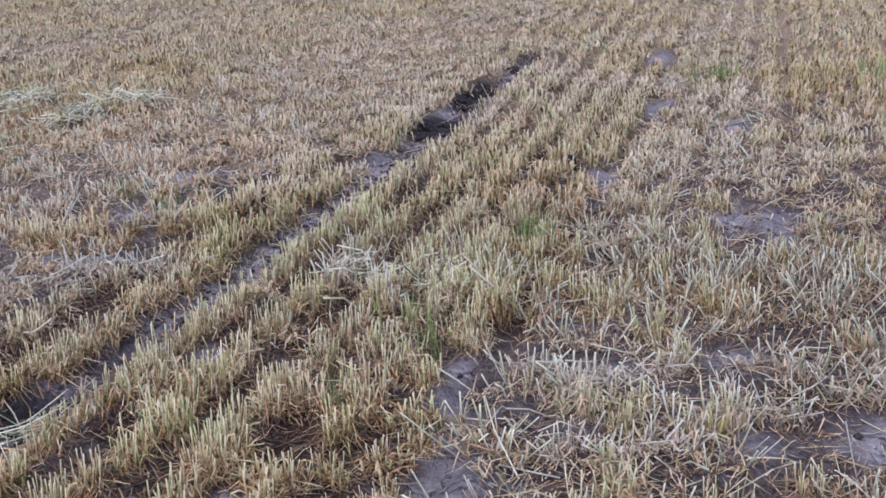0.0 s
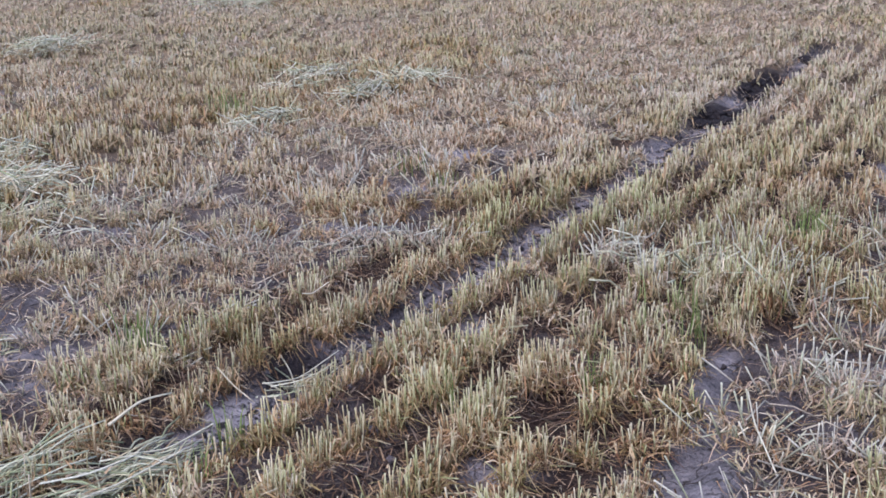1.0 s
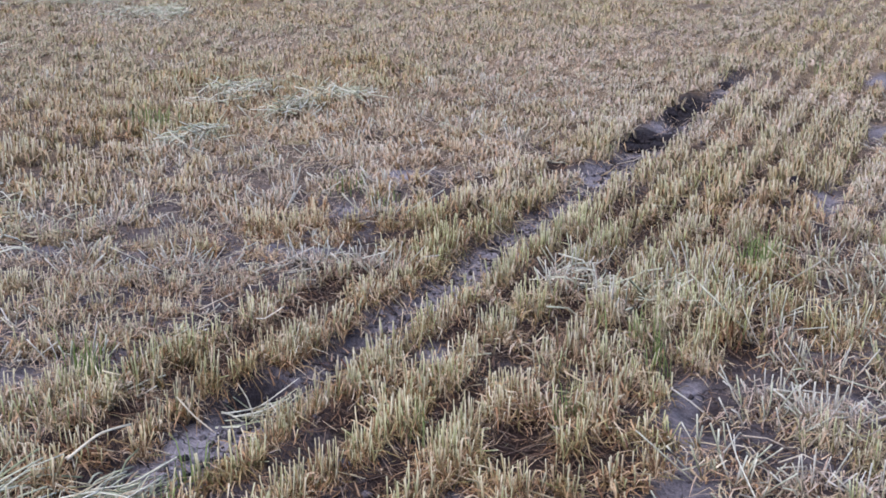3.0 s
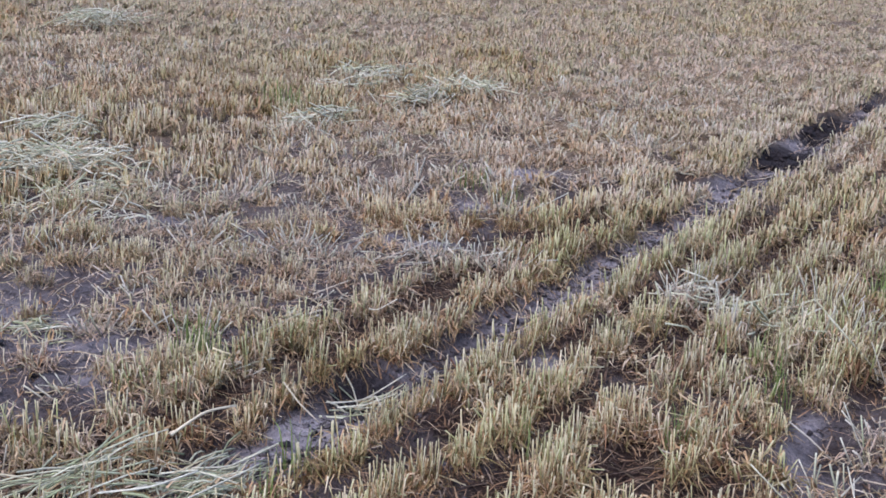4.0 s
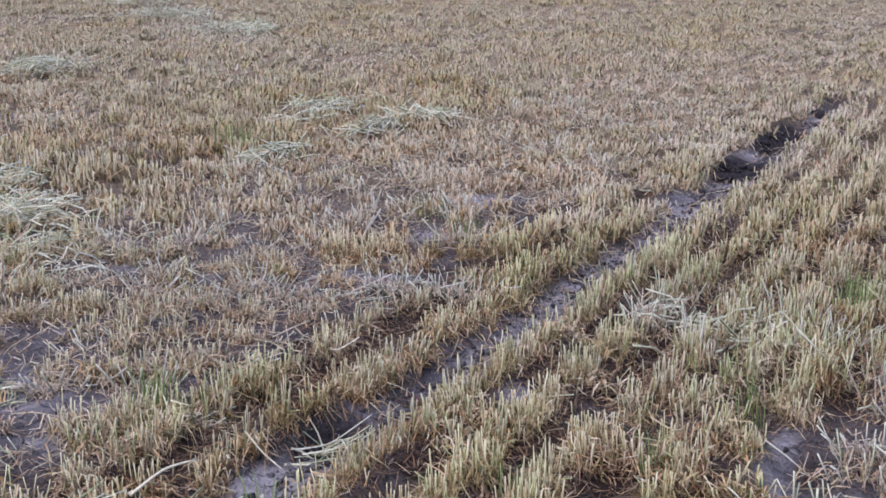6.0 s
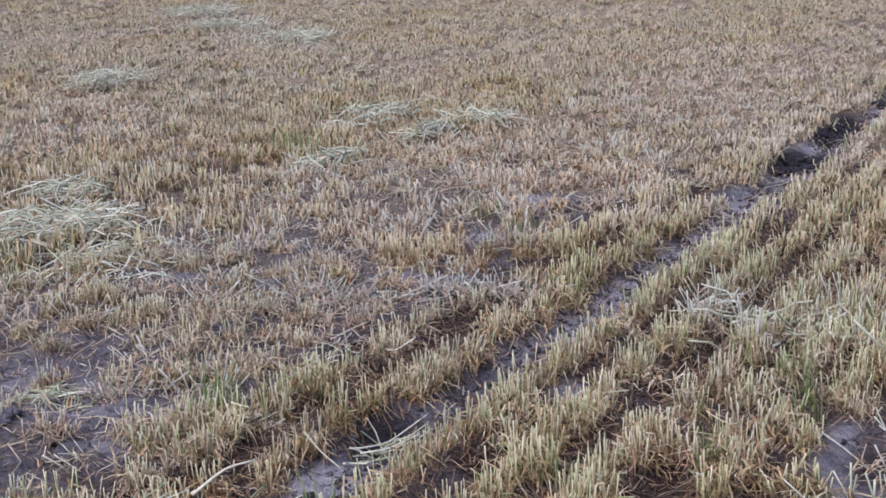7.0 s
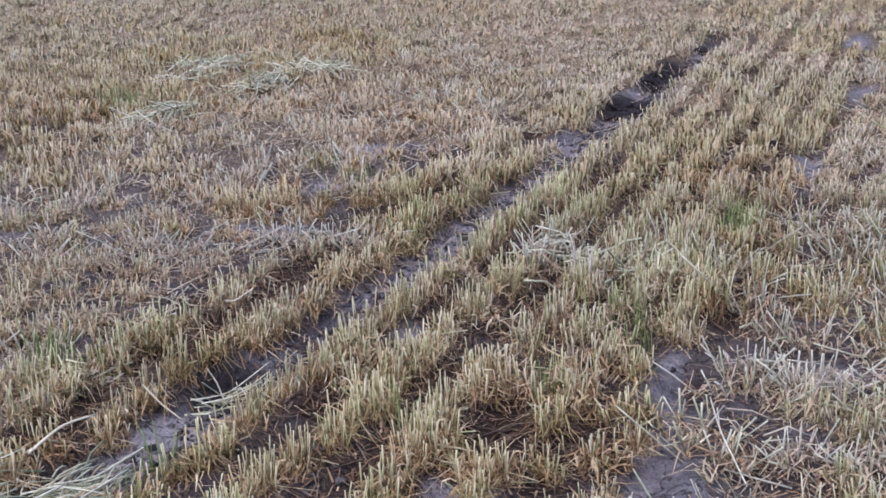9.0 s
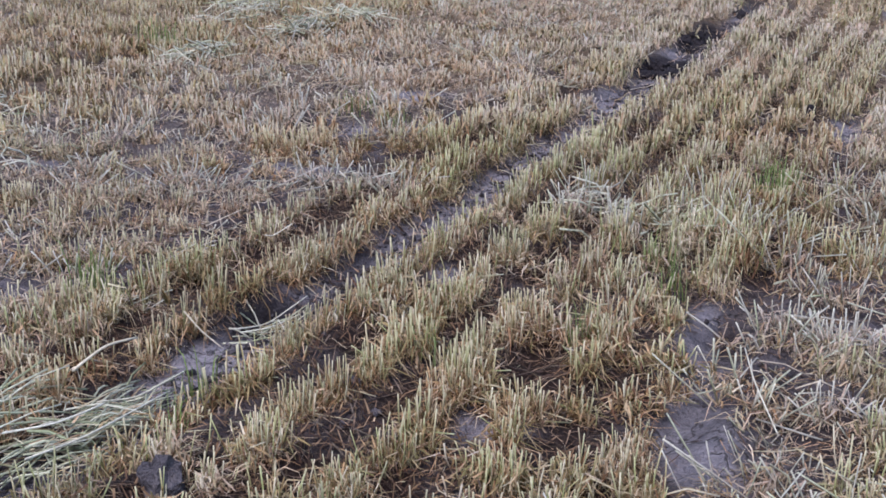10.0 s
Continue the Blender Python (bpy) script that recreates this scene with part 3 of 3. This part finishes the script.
xs = graded(-3.9, 0.2, 0.028, -900, 900, 1.1)
ys = graded(2.0, 10.6, 0.036, -900, 900, 1.08)
GX, GY = np.meshgrid(xs, ys, indexing="ij")
fade = np.clip((60 - np.hypot(GX, GY)) / 20, 0, 1)
GZ = height(GX, GY) * fade
ni, nj = GX.shape
idx = np.arange(ni * nj).reshape(ni, nj)
quads = np.stack([idx[:-1, :-1], idx[1:, :-1], idx[1:, 1:], idx[:-1, 1:]], 2).reshape(-1, 4)
# damp mud in the hollows, stronger with depth, with their shade painted in
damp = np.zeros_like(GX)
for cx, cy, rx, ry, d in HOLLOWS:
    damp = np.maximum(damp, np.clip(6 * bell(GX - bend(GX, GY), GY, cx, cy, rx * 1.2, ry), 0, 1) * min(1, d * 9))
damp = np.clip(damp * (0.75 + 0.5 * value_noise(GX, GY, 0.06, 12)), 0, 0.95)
# darkens all ground but the bare mud: litter and the shade between tufts
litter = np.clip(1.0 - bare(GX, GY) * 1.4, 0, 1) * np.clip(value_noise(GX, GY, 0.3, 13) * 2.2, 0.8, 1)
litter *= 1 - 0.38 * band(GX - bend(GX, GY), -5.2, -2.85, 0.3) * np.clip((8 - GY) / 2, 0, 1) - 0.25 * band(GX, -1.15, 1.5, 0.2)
# further out broken straw colour covers the mud, painted to lighten gaps with distance
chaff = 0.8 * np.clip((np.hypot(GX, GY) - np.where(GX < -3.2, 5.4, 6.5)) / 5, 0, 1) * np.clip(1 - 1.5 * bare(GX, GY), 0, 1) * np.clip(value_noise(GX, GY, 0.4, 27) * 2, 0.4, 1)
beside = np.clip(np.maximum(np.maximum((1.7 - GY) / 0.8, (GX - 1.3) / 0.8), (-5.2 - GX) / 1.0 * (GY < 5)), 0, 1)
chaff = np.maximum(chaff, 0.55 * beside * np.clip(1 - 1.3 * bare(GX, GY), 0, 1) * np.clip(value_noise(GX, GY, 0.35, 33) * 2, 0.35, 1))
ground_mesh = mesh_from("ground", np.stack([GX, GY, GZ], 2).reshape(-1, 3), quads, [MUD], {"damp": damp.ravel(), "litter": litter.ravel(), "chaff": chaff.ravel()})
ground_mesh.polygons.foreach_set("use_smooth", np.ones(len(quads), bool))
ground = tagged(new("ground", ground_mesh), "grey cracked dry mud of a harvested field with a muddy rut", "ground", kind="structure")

# ---- loose straw lying on the ground ----


def lying(count, x0, x1, y0, y1, weight, r, length, lift, thick):
    x, y = r.uniform(x0, x1, count), r.uniform(y0, y1, count)
    keep = r.random(count) < weight(x, y)
    x, y = x[keep], y[keep]
    n = len(x)
    q = r.uniform(0, 2 * np.pi, n)
    half = r.uniform(*length, n)[:, None] * 0.5
    d = np.c_[np.cos(q), np.sin(q)] * half
    bow = np.c_[-np.sin(q), np.cos(q)] * half * r.normal(0, 0.32, (n, 1))
    pts = []
    for k, (s, b) in enumerate(((-1, 0), (0, 1), (1, 0))):
        px, py = x + d[:, 0] * s + bow[:, 0] * b, y + d[:, 1] * s + bow[:, 1] * b
        pts.append(np.c_[px, py, height(px, py) + 0.003 + np.abs(r.normal(0, lift, n))])
    return np.stack(pts, 1), r.uniform(*thick, n)


loose_straw = Bundle()
in_lane = lambda x, y: np.clip(0.07 + 0.25 * (y > 6) + (0.5 + 0.1 * (y < 6)) * band(x - bend(x, y), -1.15, 2, 0.2) + 0.5 * band(x - bend(x, y), -5.2, -2.9, 0.4), 0, 1) * np.clip(1.15 - bare(x, y) * 1.0, 0.15, 1) + 0.4 * band(x - bend(x, y), -2.55, -2.27, 0.05) * (y > 3.4)
r2 = np.random.default_rng(21)
for count, box, length, lift, thick, tube in ((4600, (-5.5, 1.2, 1.8, 8), (0.04, 0.16), 0.03, (0.0017, 0.0032), True),
                                              (30000, (-5.5, 1.2, 1.8, 8), (0.025, 0.1), 0.015, (0.002, 0.006), False),
                                              (20000, (-9, 2.5, 7.5, 16), (0.05, 0.2), 0.03, (0.0035, 0.007), False),
                                              (30000, (-26, 2, 9, 30), (0.06, 0.25), 0.05, (0.005, 0.009), False),
                                              (9000, (-8, 7.5, -7, 1.8), (0.06, 0.2), 0.02, (0.005, 0.009), False),
                                              (3500, (1.2, 7.5, 1.8, 7.5), (0.06, 0.2), 0.02, (0.005, 0.009), False)):
    lines, thick = lying(count, *box, in_lane, r2, length, lift, thick)
    n = len(lines)
    gr, we = np.clip(r2.normal(0.0, 0.15, n), 0, 0.6), np.clip(r2.normal(0.25, 0.35, n) + 0.22 * (lines[:, 0, 0] < -2.9) - 0.15 * (lines[:, 0, 0] > -1.2), 0, 1)
    if tube:
        loose_straw.tubes(lines, thick, thick * 0.8, gr, we, 0, along=[0.55, 0.65, 0.7], tone=0.8 * r2.random(n))
    else:
        loose_straw.strips(lines, thick, gr, we, 1, tone=0.75 * r2.random(n))
tagged(new("loose_straw", mesh_of("loose_straw", loose_straw, [STALK, LEAF])), "scattered broken straw lying flat on the mud", "straw", kind="stuff")

# ---- fallen leaves between the rows ----
leaf_litter = Bundle()
in_rows = lambda x, y: np.clip(0.18 + 0.82 * band(x - bend(x, y), -3.0, -1.1, 0.2) + 0.35 * band(x, -1.1, 1.5, 0.2), 0, 1) * np.clip(1.0 - bare(x, y) * 1.7, 0.03, 1)
r3 = np.random.default_rng(23)
for count, box, length, lift, thick in ((46000, (-4.6, 0.4, 1.8, 6.5), (0.03, 0.11), 0.012, (0.003, 0.007)), (16000, (-7, 1.5, 6.5, 12), (0.04, 0.14), 0.012, (0.007, 0.014)), (14000, (-6.5, 5.5, -6, 1.8), (0.05, 0.16), 0.012, (0.008, 0.016))):
    lines, thick = lying(count, *box, in_rows, r3, length, lift, thick)
    n = len(lines)
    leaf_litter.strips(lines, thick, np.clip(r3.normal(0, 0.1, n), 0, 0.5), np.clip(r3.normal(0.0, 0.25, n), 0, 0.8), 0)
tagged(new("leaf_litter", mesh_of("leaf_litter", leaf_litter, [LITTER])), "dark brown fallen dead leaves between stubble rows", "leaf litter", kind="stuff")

# ---- heaps of cut straw ----


def straw_heap(cx, cy, rx, ry, count, tall, turn, seed, label, lift=0.0, long=0.2, spread=0.7, dry=0.3):
    """A loose heap of cut straw, thickest in a few places; turn is the way the straw lies, in degrees from the rows. lift: the stubble that it lies on. dry: share of tan straw and leaves."""
    r = np.random.default_rng(seed)
    core = np.c_[r.normal(0, rx * 0.45, 7), r.normal(0, ry * 0.45, 7)]
    of = r.integers(0, 7, count)
    x, y = cx + core[of, 0] + r.normal(0, rx * 0.3, count), cy + core[of, 1] + r.normal(0, ry * 0.3, count)
    body = bell(x, y, cx, cy, rx * 1.1, ry * 1.1)
    q = np.radians(90 + turn) + np.where(r.random(count) < 0.2, r.normal(0, 1.0, count), 0) + r.normal(0, spread, count)
    half = long * r.uniform(0.25, 1.15, count) * 0.5
    bow = r.normal(0, 0.12 if cy < 4 else 0.32 if cy < 6 else 0.2, count)
    lines = []
    level = 0.008 + lift * r.uniform(0.4, 1.1, count) + tall * body * r.random(count) ** 0.7
    tip = r.normal(0, 0.2 if cy < 4 else 0.35, count) * half
    for s in (-1, -0.3, 0.4, 1):
        wob = r.normal(0, 0.004, count) + bow * half * (1 - s * s)
        px, py = x + np.cos(q) * half * s - np.sin(q) * wob, y + np.sin(q) * half * s + np.cos(q) * wob
        lines.append(np.c_[px - cx, py - cy, height(px, py) + np.maximum(level + tip * s - 0.012 * s * s, 0.004)])
    lines = np.stack(lines, 1)
    rad = r.uniform(0.0014, 0.0029, count) * (1.3 if cy < 4 else 1.95)
    gr, we = np.clip(r.normal(0.52 if cy < 4 else 0.3, 0.3, count), 0, 0.95), np.clip(r.normal(0.2, 0.3, count), 0, 0.9)
    root = tagged(new("straw_heap"), label, "straw heap", "straw left by the harvester")
    root.location = (cx, cy, 0)
    top = np.argsort(-level)[:40]
    rest = np.setdiff1d(np.arange(count), top)
    tan = rest[: int(len(rest) * dry)]
    pale = rest[int(len(rest) * dry):]
    for k in top:
        one = Bundle()
        one.tubes(lines[k:k + 1], rad[k:k + 1] * 1.1, rad[k:k + 1] * 0.9, gr[k], we[k], 0, along=[0.8, 0.9, 1, 1])
        new("straw", mesh_of("straw", one, [FRESH])).parent = root
    b = Bundle()
    b.tubes(lines[pale], rad[pale], rad[pale] * 0.85, gr[pale], we[pale], 0, along=[0.8, 0.9, 1, 1])
    b.tubes(lines[tan], rad[tan], rad[tan] * 0.85, gr[tan] * 0.3, we[tan] * 0.6, 1, along=[0.8, 0.9, 1, 1])
    n = count // 3
    b.strips(lines[:n] + r.normal(0, 0.012, (n, 1, 3)), r.uniform(0.004, 0.009, n), gr[:n] * 0.4, we[:n] * 0.6, 2)
    mass = tagged(new("straw_mass", mesh_of("straw_mass", b, [FRESH, STALK, LEAF])), kind="stuff")
    mass.parent = root
    return root


straw_heap(-2.43, 2.3, 0.13, 0.28, 150, 0.06, -4, 31, "grey-green cut straw strewn along the muddy rut", 0.01, 0.22, 0.42, 0.2)
straw_heap(-2.6, 2.2, 0.1, 0.24, 46, 0.04, -22, 43, "dry tan straw lying over stubble beside the rut", 0.04, 0.36, 0.25, 0.7)
straw_heap(-2.45, 3.25, 0.06, 0.14, 18, 0.03, -6, 32, "few thin straws lying across the rut", 0.0, 0.24, 1.0, 0.3)
straw_heap(-1.62, 4.85, 0.36, 0.2, 60, 0.03, -50, 42, "pale greenish straws lying across stubble", 0.03, 0.2)
straw_heap(-3.62, 2.97, 0.14, 0.1, 60, 0.03, 70, 48, "small tan heap of broken straw on bare mud", 0.0, 0.15, 0.8, 0.9)
straw_heap(-5.3, 4.5, 0.42, 0.5, 350, 0.15, 25, 33, "large pale heap of tangled cut straw on stubble", 0.03, 0.25, 1.2, 0.36)
straw_heap(-4.75, 4.35, 0.45, 0.35, 120, 0.02, 40, 49, "thin scatter of pale straw on short stubble", 0.03, 0.2, 1.0, 0.4)
straw_heap(-6.0, 5.3, 0.3, 0.25, 90, 0.06, -40, 44, "pale greenish cut straw on stubble", 0.05, 0.26, 0.8, 0.15)
straw_heap(-5.17, 6.9, 0.12, 0.65, 50, 0.04, 4, 34, "thin line of pale cut straw lying on stubble", 0.06, 0.34, 0.4, 0.3)
straw_heap(-5.17, 8.1, 0.16, 0.55, 75, 0.05, 8, 45, "thin swath of dry tan cut straw lying on stubble", 0.07, 0.34, 0.5, 0.6)
straw_heap(-5.15, 8.85, 0.26, 0.4, 80, 0.06, 30, 46, "pale grey cut straw on stubble", 0.07, 0.3, 0.9, 0.1)
straw_heap(-6.05, 8.75, 0.28, 0.55, 120, 0.06, 0, 35, "pale loose heap of cut straw on stubble", 0.07, 0.36, 0.7, 0.15)
straw_heap(-9.6, 9.4, 0.4, 0.55, 230, 0.08, 30, 36, "pale heap of cut straw far out in the stubble", 0.1, 0.36, 0.8, 0.15)
straw_heap(-10.9, 14.1, 0.55, 0.6, 170, 0.07, 0, 38, "pale swath of cut straw far out in the stubble", 0.12, 0.4, 0.8, 0.1)
straw_heap(-12.9, 15.8, 0.9, 0.8, 190, 0.05, 0, 47, "pale thin swath of cut straw far out in the stubble", 0.12, 0.4, 0.8, 0.1)
straw_heap(-16.0, 18.5, 1.0, 1.1, 280, 0.07, 0, 39, "pale swath of cut straw far out in the stubble", 0.12, 0.4, 0.8, 0.1)

# ---- green tufts ----


def green_tuft(x, y, wide, tall, count, seed, label):
    r = np.random.default_rng(seed)
    q = r.uniform(0, 2 * np.pi, count)
    foot = np.c_[r.normal(0, wide * 0.5, (count, 2)), np.full(count, -0.01)]
    h = 1.2 * tall * r.uniform(0.45, 1.15, count)[:, None]
    out = np.c_[np.cos(q), np.sin(q), q * 0] * h * r.uniform(0.05, 0.5, (count, 1))
    up = np.array([[0, 0, 1.0]])
    lines = np.stack([foot, foot + out * 0.25 + up * h * 0.55, foot + out * 0.6 + up * h * 0.9, foot + out * 1.2 + up * h], 1)
    face = np.c_[-np.sin(q), np.cos(q), q * 0]
    thick = r.uniform(0.003, 0.007, count) * (1 if y < 7 else 1.6)
    gr, we = np.clip(r.normal(0.2, 0.3, count), 0, 1), np.clip(r.normal(0.05, 0.2, count), 0, 0.6)
    root = tagged(new("grass_tuft"), label, "grass", "green tufts")
    root.location = (x, y, float(height(x, y)))
    for k in range(count):
        b = Bundle()
        b.strips(lines[k:k + 1], thick[k:k + 1], gr[k], we[k], 0, along=[0.2, 0.6, 0.9, 1.0], face=face[k:k + 1])
        new("blade", mesh_of("blade", b, [BLADE])).parent = root
    return root


for i, (x, y, w, h, n) in enumerate(((-1.27, 5.36, 0.1, 0.15, 90), (-0.7, 11.0, 0.3, 0.16, 90), (-1.5, 3.42, 0.06, 0.12, 26), (-3.05, 3.14, 0.08, 0.15, 40),
                                     (-5.72, 7.2, 0.16, 0.16, 50), (-3.6, 5.95, 0.12, 0.12, 30), (-1.5, 4.2, 0.1, 0.13, 20), (-1.34, 3.98, 0.05, 0.12, 10),
                                     (0.65, 11.0, 0.3, 0.17, 80), (-1.85, 3.15, 0.06, 0.12, 12), (-1.9, 12.5, 0.25, 0.13, 40), (-2.33, 2.72, 0.06, 0.11, 26), (-3.2, 5.7, 0.12, 0.12, 20), (-2.25, 2.47, 0.05, 0.1, 10), (-1.38, 4.1, 0.05, 0.13, 10))):
    green_tuft(x, y, w, h, n, 50 + i, "fresh green grass tuft growing among straw stubble")

# ---- clods of mud ----


def clod(x, y, size, flat, seed, label):
    bm = bmesh.new()
    bmesh.ops.create_icosphere(bm, subdivisions=3, radius=1.0)
    for v in bm.verts:
        p = v.co.copy()
        k = 1 + 0.45 * noise.noise(p * 1.3 + Vector((seed * 3.1, 0, 0))) + 0.5 * abs(noise.noise(p * 2.6 + Vector((0, seed, 0)))) - 0.25 * abs(noise.noise(p * 5.5)) + 0.1 * noise.noise(p * 9)
        v.co = Vector((p.x * k * size, p.y * k * size * 1.15, p.z * k * size * flat))
    me = bpy.data.meshes.new("mud_clod")
    bm.to_mesh(me)
    bm.free()
    me.materials.append(MUD)
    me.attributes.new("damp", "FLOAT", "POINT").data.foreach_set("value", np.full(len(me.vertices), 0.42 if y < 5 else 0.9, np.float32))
    ob = new("mud_clod", me)
    ob.matrix_basis = pose(x, y, float(height(x, y)) + size * flat * 0.35, 0, 0, seed * 47 % 360)
    return tagged(ob, label, "clod", "clods of mud")


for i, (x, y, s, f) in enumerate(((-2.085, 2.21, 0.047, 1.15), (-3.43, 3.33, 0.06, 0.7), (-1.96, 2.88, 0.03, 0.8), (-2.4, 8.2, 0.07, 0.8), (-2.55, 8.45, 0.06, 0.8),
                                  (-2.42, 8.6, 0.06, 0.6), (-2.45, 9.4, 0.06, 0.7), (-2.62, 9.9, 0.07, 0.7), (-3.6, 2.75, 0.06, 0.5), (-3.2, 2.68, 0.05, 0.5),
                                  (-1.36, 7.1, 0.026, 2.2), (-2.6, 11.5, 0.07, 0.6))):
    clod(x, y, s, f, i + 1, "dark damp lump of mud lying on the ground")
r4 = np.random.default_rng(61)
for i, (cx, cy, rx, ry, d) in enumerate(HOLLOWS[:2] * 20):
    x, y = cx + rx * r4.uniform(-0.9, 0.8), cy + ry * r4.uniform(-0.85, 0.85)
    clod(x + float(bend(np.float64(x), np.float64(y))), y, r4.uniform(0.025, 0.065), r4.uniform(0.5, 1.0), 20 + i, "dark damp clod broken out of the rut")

# ---- crumbs of soil ----
def soil_crumbs(count, seed):
    """Small broken lumps on the bare places, each a dented octahedron."""
    r = np.random.default_rng(seed)
    x, y = r.uniform(-4.6, 1.0, count), r.uniform(2.0, 11.0, count)
    near_rut = r.random(count) < 0.45
    x = np.where(near_rut, RUT + bend(x * 0 + RUT, y) + r.normal(0, 0.08, count), x)
    keep = (r.random(count) < 0.12 + bare(x, y)) & (np.abs(x + 0.5) < 5)
    x, y = x[keep], y[keep]
    n = len(x)
    octa = np.array([[1, 0, 0], [-1, 0, 0], [0, 1, 0], [0, -1, 0], [0, 0, 1], [0, 0, -1]], float)
    face = np.array([[0, 2, 4], [2, 1, 4], [1, 3, 4], [3, 0, 4], [2, 0, 5], [1, 2, 5], [3, 1, 5], [0, 3, 5]])
    size = 0.005 + 0.016 * r.random(n) ** 3
    v = octa[None] * size[:, None, None] * r.uniform(0.6, 1.4, (n, 6, 3)) + r.normal(0, 0.2, (n, 6, 3)) * size[:, None, None]
    v[..., 2] *= 0.7
    v += np.stack([x, y, height(x, y) + size * 0.2], 1)[:, None]
    t = (face[None] + (np.arange(n) * 6)[:, None, None]).reshape(-1, 3)
    me = mesh_from("soil_crumbs", v.reshape(-1, 3), t, [MUD], {"damp": np.repeat(r.uniform(0, 0.6, n), 6), "litter": np.repeat(r.uniform(0, 0.6, n), 6)})
    return tagged(new("soil_crumbs", me), "small crumbled lumps of dry grey mud", "soil", kind="stuff")


soil_crumbs(9000, 77)

# ---- single straws that catch the eye ----


def straw(points, rad, label, material=FRESH):
    """One straw lying through a few points x, y and height over the ground."""
    pts = np.array([[px, py, float(height(px, py)) + h] for px, py, h in points])
    w = np.linspace(0, len(pts) - 1, 9)
    smooth = np.stack([np.interp(w, np.arange(len(pts)), pts[:, i]) for i in range(3)], 1)
    smooth[1:-1] = (smooth[:-2] + 2 * smooth[1:-1] + smooth[2:]) / 4
    base = smooth[4].copy()
    b = Bundle()
    b.tubes((smooth - base)[None], rad, rad * 0.7, 0.0, 0.3, 0, along=np.full(9, 0.9), tone=0.85)
    ob = new("straw_stalk", mesh_of("straw_stalk", b, [material]))
    ob.location = base
    return tagged(ob, label, "straw", "single straws")


straw([(-2.575, 2.5, 0.08), (-2.562, 2.57, 0.115), (-2.56, 2.63, 0.125), (-2.55, 2.74, 0.11)], 0.005, "pale curved dry straw blade resting on stubble", STALK)
straw([(-2.54, 2.945, 0.1), (-2.48, 2.945, 0.06), (-2.41, 2.95, 0.015)], 0.003, "thin pale straw leaning down into the rut", STALK)
straw([(-2.42, 3.27, 0.08), (-2.45, 3.19, 0.06), (-2.49, 3.1, 0.02)], 0.0028, "thin pale straw bent over the rut")
straw([(-2.42, 3.27, 0.08), (-2.395, 3.255, 0.05), (-2.38, 3.25, 0.01)], 0.0028, "thin pale straw bent over the rut")
straw([(-2.39, 3.01, 0.05), (-2.32, 3.06, 0.07), (-2.3, 3.2, 0.07)], 0.0028, "long thin straw lying along the rut")
straw([(-2.46, 3.08, 0.04), (-2.43, 3.22, 0.07), (-2.39, 3.4, 0.07)], 0.0028, "long thin straw lying along the rut")
straw([(-2.37, 2.7, 0.07), (-2.4, 2.53, 0.07), (-2.46, 2.45, 0.06)], 0.0036, "long pale straw lying along the rut")
straw([(-2.52, 2.18, 0.07), (-2.44, 2.27, 0.08), (-2.41, 2.42, 0.08)], 0.0036, "long pale straw lying along the rut")
straw([(-2.4, 2.12, 0.07), (-2.34, 2.26, 0.08), (-2.33, 2.58, 0.07)], 0.0036, "long pale straw lying along the rut")
straw([(-2.78, 4.62, 0.07), (-2.76, 4.69, 0.07), (-2.73, 4.77, 0.08)], 0.003, "pale straw lying on stubble")
straw([(-2.72, 3.68, 0.1), (-2.72, 3.74, 0.08), (-2.66, 3.77, 0.1)], 0.0026, "pale bent straw standing in stubble")
straw([(-0.86, 3.1, 0.03), (-0.95, 3.2, 0.1), (-1.0, 3.32, 0.13)], 0.003, "pale straw leaning over bare mud")

# ---- near tufts, one by one ----
LABELS = {0: "tuft of upright dry tan straw stubble", 1: "tuft of upright yellow-green straw stubble", 2: "splayed tuft of grey weathered straw stubble", 3: "flattened tuft of pale straw stubble lying over"}
PART_MESHES = {}
for k in KINDS:
    for i, (st, le) in enumerate(VARIANTS[(k, 0)]):
        le = {**le, "m": le["m"] * 0}
        count = len(st["v"]) // 9
        stems = []
        for n in range(count):
            one = {q: st[q][9 * n:9 * n + 9] for q in ("v", "along", "green", "weathered", "tone")}
            one["t"] = np.vstack([st["t"][12 * n:12 * n + 12], st["t"][12 * count + n]]) - 9 * n
            one["m"] = np.zeros(13)
            stems.append(one)
        PART_MESHES[(k, i)] = [stems, le]
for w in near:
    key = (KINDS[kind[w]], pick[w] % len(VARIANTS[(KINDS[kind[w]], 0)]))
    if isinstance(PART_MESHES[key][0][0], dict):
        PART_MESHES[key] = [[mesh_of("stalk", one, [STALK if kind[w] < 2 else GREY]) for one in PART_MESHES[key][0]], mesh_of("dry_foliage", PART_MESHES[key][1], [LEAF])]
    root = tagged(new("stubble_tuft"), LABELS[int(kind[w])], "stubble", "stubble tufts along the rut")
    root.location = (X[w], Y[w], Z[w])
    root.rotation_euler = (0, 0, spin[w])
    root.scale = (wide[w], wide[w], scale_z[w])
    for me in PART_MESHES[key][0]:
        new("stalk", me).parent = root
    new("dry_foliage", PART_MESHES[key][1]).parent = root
